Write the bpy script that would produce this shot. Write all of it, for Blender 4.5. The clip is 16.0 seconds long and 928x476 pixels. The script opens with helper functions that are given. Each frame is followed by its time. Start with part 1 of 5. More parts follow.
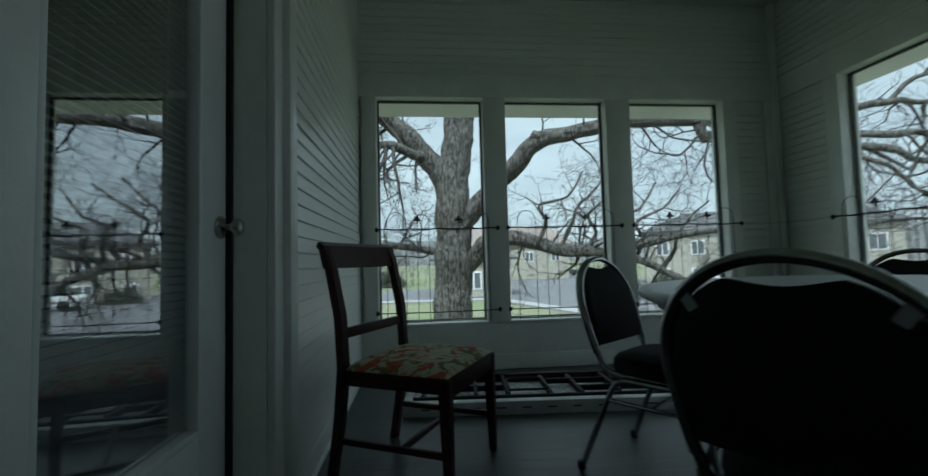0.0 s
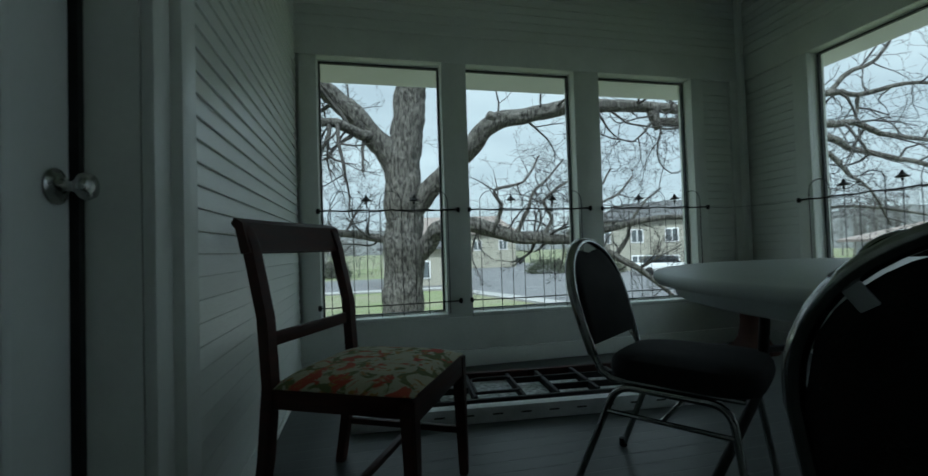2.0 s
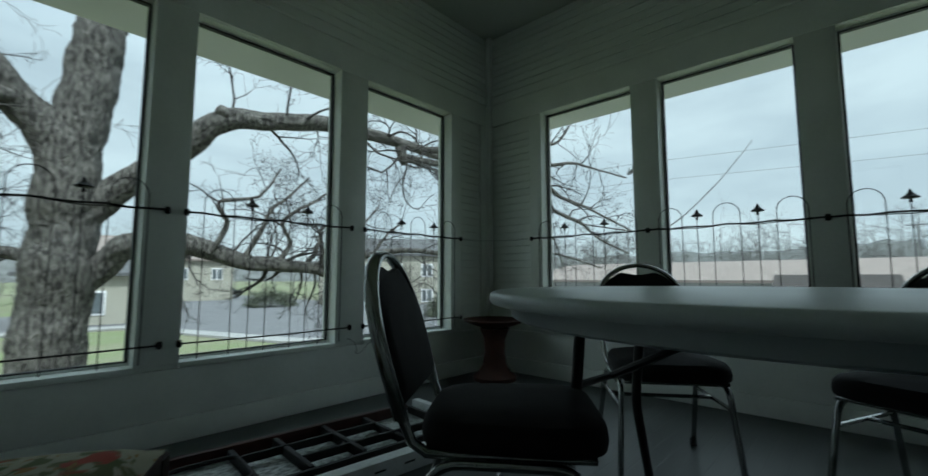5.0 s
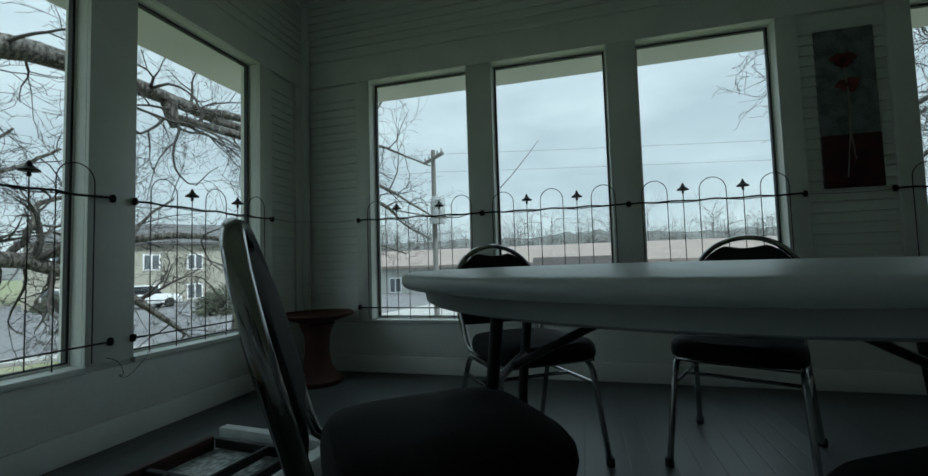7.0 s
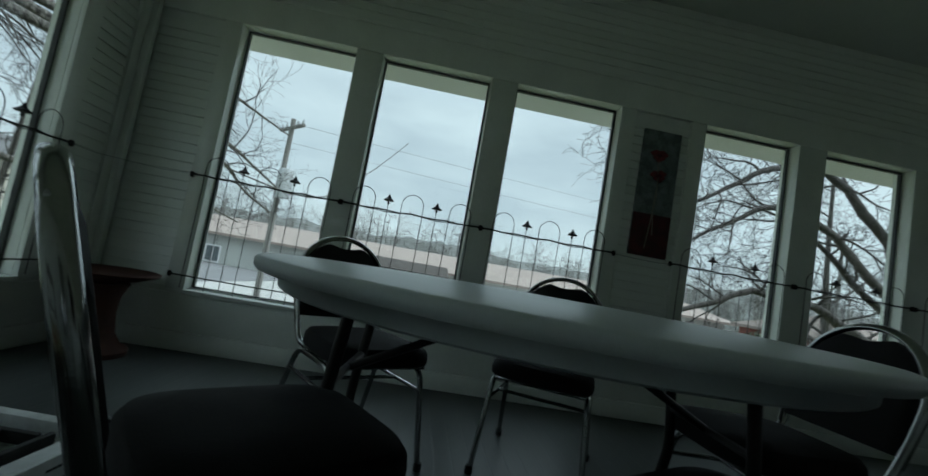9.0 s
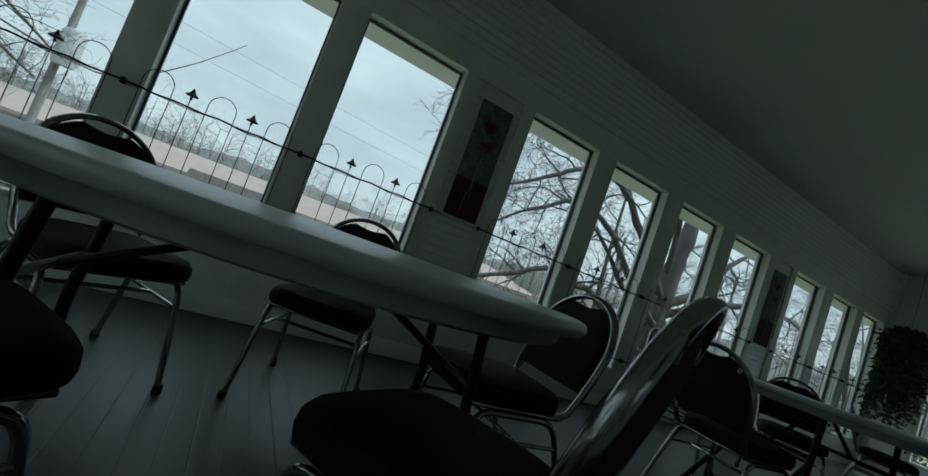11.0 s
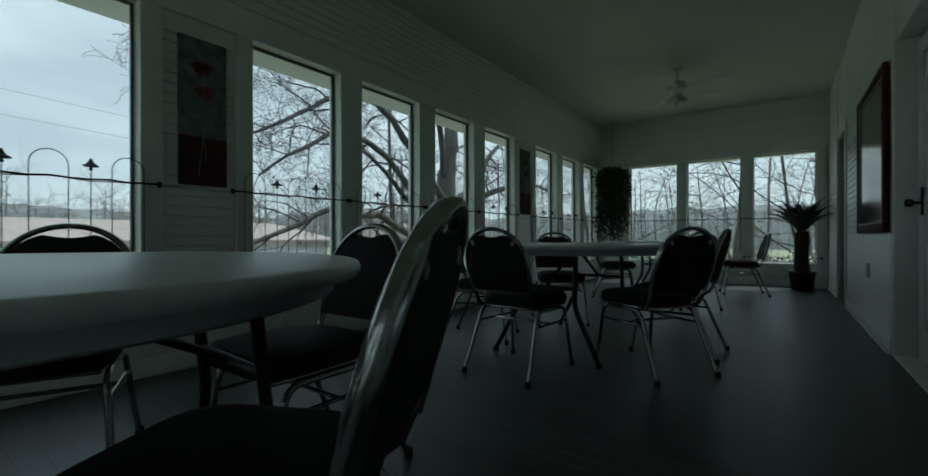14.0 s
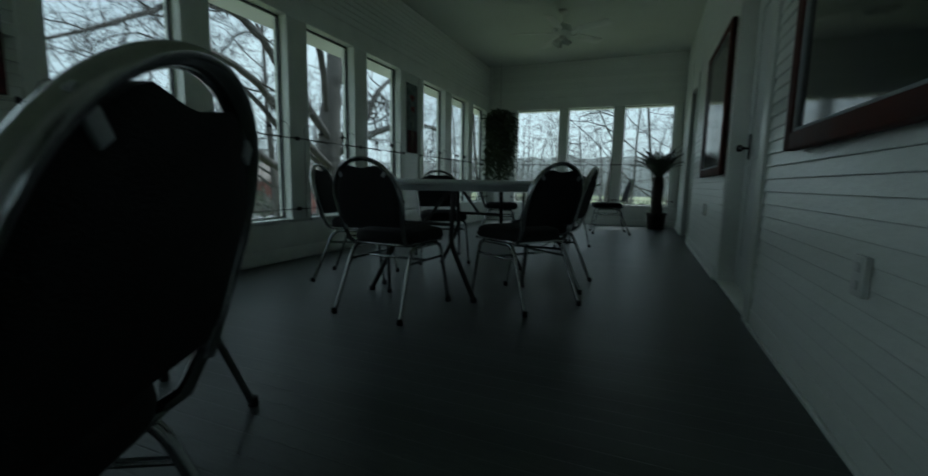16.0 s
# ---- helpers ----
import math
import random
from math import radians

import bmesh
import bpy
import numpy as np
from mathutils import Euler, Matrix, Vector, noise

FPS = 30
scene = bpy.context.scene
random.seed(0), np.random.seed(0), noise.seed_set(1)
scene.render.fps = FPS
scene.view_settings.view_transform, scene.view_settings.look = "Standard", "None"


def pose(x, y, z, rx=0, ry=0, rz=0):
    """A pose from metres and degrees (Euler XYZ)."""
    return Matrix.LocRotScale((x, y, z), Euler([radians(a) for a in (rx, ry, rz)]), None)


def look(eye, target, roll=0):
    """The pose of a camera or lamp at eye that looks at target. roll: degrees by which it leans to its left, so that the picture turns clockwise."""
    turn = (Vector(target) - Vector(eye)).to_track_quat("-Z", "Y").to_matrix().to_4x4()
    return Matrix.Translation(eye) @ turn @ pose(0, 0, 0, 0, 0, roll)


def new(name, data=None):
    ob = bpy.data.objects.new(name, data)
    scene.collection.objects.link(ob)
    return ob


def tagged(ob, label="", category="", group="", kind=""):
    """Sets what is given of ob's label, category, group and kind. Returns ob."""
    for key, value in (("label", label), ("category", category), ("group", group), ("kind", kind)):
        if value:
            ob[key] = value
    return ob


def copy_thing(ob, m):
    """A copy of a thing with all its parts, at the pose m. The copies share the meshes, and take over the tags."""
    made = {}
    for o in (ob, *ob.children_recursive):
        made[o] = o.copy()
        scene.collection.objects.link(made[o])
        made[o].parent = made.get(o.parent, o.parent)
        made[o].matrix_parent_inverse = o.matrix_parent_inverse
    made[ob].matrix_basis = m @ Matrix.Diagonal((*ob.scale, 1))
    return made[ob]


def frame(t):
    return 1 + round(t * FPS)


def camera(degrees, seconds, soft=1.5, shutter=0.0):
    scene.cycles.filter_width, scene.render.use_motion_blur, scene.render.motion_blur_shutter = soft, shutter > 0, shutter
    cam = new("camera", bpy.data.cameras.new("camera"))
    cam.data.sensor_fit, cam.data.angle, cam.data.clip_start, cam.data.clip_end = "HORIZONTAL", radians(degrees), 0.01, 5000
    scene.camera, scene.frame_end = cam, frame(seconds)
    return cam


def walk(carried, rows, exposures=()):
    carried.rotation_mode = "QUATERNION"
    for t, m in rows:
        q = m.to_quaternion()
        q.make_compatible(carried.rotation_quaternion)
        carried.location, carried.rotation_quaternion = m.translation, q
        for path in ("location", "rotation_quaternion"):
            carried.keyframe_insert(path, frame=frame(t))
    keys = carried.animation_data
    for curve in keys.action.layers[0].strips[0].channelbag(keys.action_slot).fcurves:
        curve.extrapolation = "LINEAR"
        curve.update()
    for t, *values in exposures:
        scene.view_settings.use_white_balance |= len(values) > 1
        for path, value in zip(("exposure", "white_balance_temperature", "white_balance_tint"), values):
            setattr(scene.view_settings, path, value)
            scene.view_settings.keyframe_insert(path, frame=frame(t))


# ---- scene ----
cam = camera(93.8, 16.0, 1.5, 0.4)
PATH = [
    (0, (0.055, 0.267, 0.867), (0.258, 2.254, 0.974), -1.5),
    (0.5, (0.03, 0.449, 0.854), (0.064, 2.447, 0.944), -2.5),
    (1, (0.049, 0.555, 0.849), (0.034, 2.553, 0.933), -1.5),
    (1.5, (0.065, 0.612, 0.842), (0.296, 2.597, 0.914), -0.6),
    (2, (0.032, 0.657, 0.845), (0.471, 2.607, 0.896), -1.8),
    (2.5, (0.039, 0.677, 0.843), (0.681, 2.571, 0.897), -1.3),
    (3, (0.054, 0.67, 0.837), (0.914, 2.475, 0.872), -0.9),
    (3.2, (0.053, 0.669, 0.834), (0.971, 2.445, 0.891), -0.6),
    (5.3, (0.117, 1.295, 0.796), (1.734, 2.458, 0.978), -0.4),
    (5.5, (0.111, 1.334, 0.798), (1.836, 2.335, 0.954), -0.5),
    (6, (0.109, 1.435, 0.799), (1.993, 2.091, 0.948), -2.3),
    (6.5, (0.182, 1.543, 0.791), (2.106, 2.069, 0.942), -2.3),
    (7, (0.239, 1.628, 0.786), (2.164, 2.156, 0.9), -1.7),
    (7.5, (0.26, 1.661, 0.782), (2.237, 1.955, 0.863), -0.0),
    (8, (0.255, 1.68, 0.788), (2.248, 1.797, 0.915), 5.8),
    (8.5, (0.247, 1.699, 0.801), (2.239, 1.717, 0.98), 7.8),
    (9, (0.227, 1.694, 0.798), (2.213, 1.522, 0.961), 10.1),
    (9.5, (0.222, 1.674, 0.78), (2.185, 1.312, 0.912), 12.8),
    (10, (0.228, 1.606, 0.793), (2.103, 0.932, 0.967), 16.5),
    (10.2, (0.22, 1.572, 0.785), (2.066, 0.823, 0.961), 17.9),
    (12.3, (0.174, 1.5, 0.809), (1.814, 0.36, 0.911), 13.9),
    (12.5, (0.195, 1.501, 0.828), (1.788, 0.294, 0.916), 11.8),
    (13, (0.206, 1.485, 0.825), (1.695, 0.15, 0.89), 6.0),
    (13.5, (0.208, 1.428, 0.819), (1.501, -0.096, 0.89), 3.7),
    (14, (0.207, 1.389, 0.814), (1.385, -0.227, 0.812), -0.1),
    (14.5, (0.188, 1.356, 0.807), (1.265, -0.328, 0.748), -1.6),
    (15, (0.183, 1.318, 0.788), (1.272, -0.358, 0.71), -2.7),
    (15.5, (0.168, 1.264, 0.756), (1.191, -0.449, 0.628), -1.0),
    (16, (0.173, 1.206, 0.747), (0.923, -0.631, 0.495), 1.0),
]
walk(cam, [(t, look(eye, target, roll)) for t, eye, target, roll in PATH], [(0, 0.1, 5560, 3), (3, 0.08, 5580, 3), (7, 0.04, 5700, 3), (12.5, -0.02, 5680, 3), (15, 0.05, 5580, 2), (16, 0.1, 5480, 1)])

# ---------------------------------------------------------------- world and light
SUN_DIR = Vector((-0.25, -0.55, 0.8)).normalized()          # towards the sun, veiled by cloud
world = bpy.data.worlds.new("overcast")
world.use_nodes = True
scene.world = world
wn, wl = world.node_tree.nodes, world.node_tree.links
wn.clear()
w_out = wn.new("ShaderNodeOutputWorld")
w_bg = wn.new("ShaderNodeBackground")
w_sky = wn.new("ShaderNodeTexSky")
w_sky.sky_type, w_sky.sun_disc = "NISHITA", False
w_sky.sun_elevation, w_sky.sun_rotation = math.asin(SUN_DIR.z), math.atan2(SUN_DIR.x, SUN_DIR.y)
w_sky.dust_density = 4.0
w_gain = wn.new("ShaderNodeMix")
w_gain.data_type, w_gain.blend_type = "RGBA", "MULTIPLY"
w_gain.inputs[0].default_value = 1.0
w_gain.inputs[7].default_value = (0.07, 0.07, 0.07, 1)
w_co = wn.new("ShaderNodeTexCoord")
w_map = wn.new("ShaderNodeMapping")
w_map.inputs["Scale"].default_value = (1.0, 1.0, 3.2)
w_noise = wn.new("ShaderNodeTexNoise")
w_noise.inputs["Scale"].default_value, w_noise.inputs["Detail"].default_value = 2.6, 7
w_noise.inputs["Roughness"].default_value = 0.52
w_ramp = wn.new("ShaderNodeValToRGB")
w_ramp.color_ramp.elements[0].position, w_ramp.color_ramp.elements[1].position = 0.36, 0.66
w_ramp.color_ramp.elements[0].color, w_ramp.color_ramp.elements[1].color = (0.470, 0.520, 0.524, 1), (0.628, 0.678, 0.658, 1)
w_mix = wn.new("ShaderNodeMix")
w_mix.data_type = "RGBA"
w_mix.inputs[0].default_value = 0.88
wl.new(w_co.outputs["Generated"], w_map.inputs["Vector"])
wl.new(w_map.outputs["Vector"], w_noise.inputs["Vector"])
wl.new(w_noise.outputs["Fac"], w_ramp.inputs["Fac"])
wl.new(w_sky.outputs["Color"], w_gain.inputs[6])
wl.new(w_gain.outputs[2], w_mix.inputs[6])
wl.new(w_ramp.outputs["Color"], w_mix.inputs[7])
w_bg.inputs["Strength"].default_value = 1.38
w_sep, w_up, w_lift = wn.new("ShaderNodeSeparateXYZ"), wn.new("ShaderNodeMapRange"), wn.new("ShaderNodeMix")
w_up.inputs["From Min"].default_value, w_up.inputs["From Max"].default_value = 0.35, 1.0
w_up.inputs["To Min"].default_value, w_up.inputs["To Max"].default_value = 1.0, 2.4
w_lift.data_type, w_lift.blend_type = "RGBA", "MULTIPLY"
w_lift.inputs[0].default_value = 1.0
wl.new(w_co.outputs["Generated"], w_sep.inputs[0])
wl.new(w_sep.outputs["Z"], w_up.inputs["Value"])
wl.new(w_mix.outputs[2], w_lift.inputs[6])
wl.new(w_up.outputs["Result"], w_lift.inputs[7])
wl.new(w_lift.outputs[2], w_bg.inputs["Color"])
wl.new(w_bg.outputs["Background"], w_out.inputs["Surface"])

sun = new("sun", bpy.data.lights.new("sun", "SUN"))
sun.data.energy, sun.data.angle, sun.data.color = 3.0, radians(3), (1.0, 0.97, 0.92)
sun.matrix_world = look(SUN_DIR * 50, (0, 0, 0))


# ---------------------------------------------------------------- materials
def mat(name, base, rough=0.5, metal=0.0, vary=0.12, scale=3.0, bump=0.0, bump_scale=40.0, spec=0.5, deep=0.01, second=None, stretch=(1, 1, 1), per_piece=0.0):
    m = bpy.data.materials.new(name)
    m.use_nodes = True
    n, l = m.node_tree.nodes, m.node_tree.links
    p = n["Principled BSDF"]
    p.inputs["Metallic"].default_value = metal
    p.inputs["Specular IOR Level"].default_value = spec
    co, mp = n.new("ShaderNodeTexCoord"), n.new("ShaderNodeMapping")
    mp.inputs["Scale"].default_value = stretch
    l.new(co.outputs["Object"], mp.inputs["Vector"])
    big, fine = n.new("ShaderNodeTexNoise"), n.new("ShaderNodeTexNoise")
    big.inputs["Scale"].default_value, big.inputs["Detail"].default_value = scale, 6
    fine.inputs["Scale"].default_value, fine.inputs["Detail"].default_value = bump_scale, 5
    l.new(mp.outputs["Vector"], big.inputs["Vector"])
    l.new(mp.outputs["Vector"], fine.inputs["Vector"])
    add = n.new("ShaderNodeMath")
    add.operation = "MULTIPLY_ADD"
    add.inputs[1].default_value = 0.35
    l.new(fine.outputs["Fac"], add.inputs[0])
    l.new(big.outputs["Fac"], add.inputs[2])
    ramp = n.new("ShaderNodeValToRGB")
    b2 = second or tuple(c * (1 - 2 * vary) for c in base)
    ramp.color_ramp.elements[0].position, ramp.color_ramp.elements[1].position = (0.57, 0.79) if second else (0.45, 0.9)
    ramp.color_ramp.elements[0].color, ramp.color_ramp.elements[1].color = (*b2, 1), (*base, 1)
    l.new(add.outputs[0], ramp.inputs["Fac"])
    colour = ramp.outputs["Color"]
    if per_piece:
        info, mr, hsv = n.new("ShaderNodeObjectInfo"), n.new("ShaderNodeMapRange"), n.new("ShaderNodeHueSaturation")
        mr.inputs["To Min"].default_value, mr.inputs["To Max"].default_value = 1 - per_piece, 1 + per_piece
        l.new(info.outputs["Random"], mr.inputs["Value"])
        l.new(mr.outputs["Result"], hsv.inputs["Value"])
        l.new(colour, hsv.inputs["Color"])
        colour = hsv.outputs["Color"]
    l.new(colour, p.inputs["Base Color"])
    rr = n.new("ShaderNodeMapRange")
    rr.inputs["To Min"].default_value, rr.inputs["To Max"].default_value = max(0.02, rough * 0.75), min(1, rough * 1.25)
    l.new(add.outputs[0], rr.inputs["Value"])
    l.new(rr.outputs["Result"], p.inputs["Roughness"])
    if bump:
        b = n.new("ShaderNodeBump")
        b.inputs["Strength"].default_value, b.inputs["Distance"].default_value = bump, deep
        l.new(fine.outputs["Fac"], b.inputs["Height"])
        l.new(b.outputs["Normal"], p.inputs["Normal"])
    return m


def glass_mat(name, tint, floor_gloss=0.04):
    m = bpy.data.materials.new(name)
    m.use_nodes = True
    n, l = m.node_tree.nodes, m.node_tree.links
    n.clear()
    o, mix, tr, gl, lw = (n.new(k) for k in ("ShaderNodeOutputMaterial", "ShaderNodeMixShader", "ShaderNodeBsdfTransparent", "ShaderNodeBsdfGlossy", "ShaderNodeLayerWeight"))
    pw, ma = n.new("ShaderNodeMath"), n.new("ShaderNodeMath")
    pw.operation, pw.inputs[1].default_value = "POWER", 5.0
    ma.operation, ma.inputs[1].default_value, ma.inputs[2].default_value = "MULTIPLY_ADD", 1 - floor_gloss, floor_gloss
    l.new(lw.outputs["Facing"], pw.inputs[0])
    l.new(pw.outputs[0], ma.inputs[0])
    tr.inputs["Color"].default_value = (*tint, 1)
    gl.inputs["Roughness"].default_value = 0.01
    l.new(ma.outputs[0], mix.inputs["Fac"])
    l.new(tr.outputs["BSDF"], mix.inputs[1])
    l.new(gl.outputs["BSDF"], mix.inputs[2])
    l.new(mix.outputs["Shader"], o.inputs["Surface"])
    return m


M_SIDING = mat("painted siding", (0.80, 0.83, 0.79), 0.30, spec=0.7, vary=0.06, scale=2.0, bump=0.12, bump_scale=60, stretch=(1, 0.3, 1), per_piece=0.03)
M_TRIM = mat("painted trim", (0.79, 0.82, 0.78), 0.32, spec=0.6, vary=0.06, scale=4, bump=0.08, bump_scale=50)
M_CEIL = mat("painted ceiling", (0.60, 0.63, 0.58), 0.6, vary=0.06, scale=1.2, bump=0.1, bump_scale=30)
M_SOFFIT = mat("soffit paint", (0.86, 0.855, 0.86), 0.6, vary=0.05, scale=2)
M_DOOR = mat("door paint", (0.76, 0.79, 0.78), 0.35, vary=0.04, scale=3, bump=0.05, bump_scale=30)
M_STRIP = mat("dark glazing strip", (0.05, 0.055, 0.055), 0.6, vary=0.2, scale=8)
M_GLASS = glass_mat("window glass", (0.96, 0.98, 0.975), 0.02)
M_DOORGLASS = glass_mat("door glass", (0.95, 0.97, 0.98), 0.36)
M_DARKGLASS = mat("dark glazing", (0.012, 0.016, 0.02), 0.06, vary=0.2, scale=2, spec=0.8)
M_CHROME = mat("chromed steel", (0.41, 0.42, 0.415), 0.15, 1.0, vary=0.15, scale=12, bump=0.02, bump_scale=120)
M_VINYL = mat("black upholstery", (0.014, 0.014, 0.015), 0.72, vary=0.2, scale=9, bump=0.25, bump_scale=260, spec=0.25)
M_RUBBER = mat("black rubber", (0.02, 0.02, 0.02), 0.7, vary=0.2, scale=20)
M_TABLE = mat("grey white plastic", (0.66, 0.71, 0.715), 0.33, vary=0.05, scale=3, bump=0.06, bump_scale=150)
M_TLEG = mat("dark painted steel", (0.035, 0.032, 0.03), 0.4, 0.3, vary=0.25, scale=14)
M_IRON = mat("black wrought wire", (0.012, 0.012, 0.012), 0.55, 0.3, vary=0.3, scale=30, bump=0.2, bump_scale=200)
M_MAHOG = mat("dark mahogany", (0.05, 0.014, 0.010), 0.5, vary=0.3, spec=0.3, scale=7, bump=0.08, bump_scale=30, stretch=(1, 1, 6))
M_TERRA = mat("terracotta", (0.072, 0.027, 0.017), 0.9, vary=0.25, scale=7, bump=0.3, bump_scale=60)
M_WHITEPAINT = mat("worn white paint", (0.66, 0.68, 0.68), 0.5, vary=0.15, scale=9, bump=0.2, bump_scale=40)
M_FROST = mat("patterned pale panel", (0.55, 0.58, 0.58), 0.5, scale=34, second=(0.16, 0.17, 0.16), bump=0.3, bump_scale=40)
M_BRONZE = mat("dark bronze", (0.03, 0.026, 0.022), 0.35, 0.9, vary=0.2, scale=30)
M_NICKEL = mat("brushed nickel", (0.5, 0.5, 0.48), 0.25, 1.0, vary=0.1, scale=30)
M_FANWHITE = mat("fan enamel", (0.66, 0.68, 0.64), 0.4, vary=0.05, scale=6)
M_LEAF = mat("house plant leaf", (0.05, 0.075, 0.03), 0.5, vary=0.35, scale=9)
M_PALM = mat("dark cycad leaf", (0.02, 0.042, 0.018), 0.45, vary=0.35, scale=9)
M_PALMTRUNK = mat("shaggy palm trunk", (0.05, 0.042, 0.034), 0.95, vary=0.3, scale=20)
M_BARK = mat("oak bark", (0.21, 0.20, 0.178), 0.95, scale=15, second=(0.045, 0.041, 0.037), bump=1.0, bump_scale=24, stretch=(2.2, 2.2, 0.6), deep=0.05)
M_TWIG = mat("bare twig bark", (0.075, 0.069, 0.063), 0.95, vary=0.2, scale=3)
M_LIMB = mat("dark limb bark", (0.085, 0.079, 0.072), 0.95, scale=12, second=(0.04, 0.037, 0.034), bump=0.8, bump_scale=20, stretch=(2, 2, 0.7), deep=0.03)
# paler than M_TWIG: distance haze is put into this colour
M_HAZETWIG = mat("hazed bare woods", (0.155, 0.148, 0.14), 1.0, vary=0.2, scale=0.4)
M_GRASS = mat("winter lawn", (0.16, 0.195, 0.085), 1.0, scale=0.35, second=(0.20, 0.19, 0.125), bump=0.5, bump_scale=30)
M_ROAD = mat("pale asphalt", (0.16, 0.16, 0.165), 0.9, vary=0.1, scale=0.6, bump=0.3, bump_scale=40)
M_CONC = mat("concrete", (0.35, 0.345, 0.33), 0.9, vary=0.08, scale=1.2, bump=0.2, bump_scale=30)
M_HOUSEWHITE = mat("house wall white", (0.52, 0.53, 0.505), 0.8, vary=0.06, scale=0.8)
M_HOUSECREAM = mat("house wall cream", (0.40, 0.385, 0.32), 0.8, vary=0.06, scale=0.8)
M_ROOFGREY = mat("grey shingles", (0.12, 0.12, 0.122), 0.95, vary=0.15, scale=2, bump=0.4, bump_scale=12)
M_ROOFTAN = mat("tan shingles", (0.27, 0.225, 0.20), 0.95, vary=0.1, scale=1.4, bump=0.4, bump_scale=12)
# greyed and paled: the haze over the hills is painted in
M_HILL = mat("hazed wooded hill", (0.17, 0.175, 0.17), 1.0, scale=0.25, second=(0.115, 0.12, 0.115), bump=1.0, bump_scale=1.0)
M_HOUSEPANE = mat("far window pane", (0.13, 0.15, 0.16), 0.3, vary=0.15, scale=1)
M_HEDGE = mat("evergreen leaf", (0.11, 0.125, 0.085), 0.8, vary=0.3, scale=2)
M_POLE = mat("weathered pole", (0.20, 0.195, 0.185), 0.95, vary=0.2, scale=3, stretch=(4, 4, 0.5))
M_GALV = mat("grey transformer paint", (0.36, 0.38, 0.39), 0.6, vary=0.1, scale=3)
M_CAR = mat("car paint", (0.05, 0.055, 0.06), 0.25, vary=0.1, scale=2, spec=0.7)
M_CARWHITE = mat("white car paint", (0.7, 0.71, 0.71), 0.3, vary=0.04, scale=2)
M_TYRE = mat("tyre rubber", (0.018, 0.018, 0.018), 0.85)
# gloom of the room behind the doors, put into the colour
M_DARKROOM = mat("room gloom colour", (0.06, 0.06, 0.058), 0.9, vary=0.2, scale=1)
M_BLIND = mat("blind slat", (0.68, 0.71, 0.74), 0.45, vary=0.05, scale=4)
M_OUTLET = mat("outlet plastic", (0.66, 0.67, 0.65), 0.35, vary=0.03)


def floor_mat():
    m = mat("painted floorboards", (0.075, 0.084, 0.082), 0.36, scale=1.6, second=(0.05, 0.057, 0.055), spec=0.32, bump=0.0, stretch=(0.35, 2.5, 1))
    n, l = m.node_tree.nodes, m.node_tree.links
    p = n["Principled BSDF"]
    co = n.new("ShaderNodeTexCoord")
    sep, mul, fr, gt = n.new("ShaderNodeSeparateXYZ"), n.new("ShaderNodeMath"), n.new("ShaderNodeMath"), n.new("ShaderNodeMapRange")
    mul.operation, mul.inputs[1].default_value = "MULTIPLY", 1 / 0.083
    fr.operation, fr.inputs[1].default_value = "PINGPONG", 0.5
    gt.inputs["From Min"].default_value, gt.inputs["From Max"].default_value = 0.0, 0.045
    l.new(co.outputs["Object"], sep.inputs[0])
    l.new(sep.outputs["Y"], mul.inputs[0])
    l.new(mul.outputs[0], fr.inputs[0])
    l.new(fr.outputs[0], gt.inputs["Value"])
    noise_n, addn = n.new("ShaderNodeTexNoise"), n.new("ShaderNodeMath")
    noise_n.inputs["Scale"].default_value, noise_n.inputs["Detail"].default_value = 7, 5
    addn.operation, addn.inputs[1].default_value = "MULTIPLY_ADD", 0.5
    l.new(noise_n.outputs["Fac"], addn.inputs[0])
    l.new(gt.outputs["Result"], addn.inputs[2])
    b = n.new("ShaderNodeBump")
    b.inputs["Strength"].default_value, b.inputs["Distance"].default_value = 0.28, 0.004
    l.new(addn.outputs[0], b.inputs["Height"])
    l.new(b.outputs["Normal"], p.inputs["Normal"])
    return m


M_FLOOR = floor_mat()


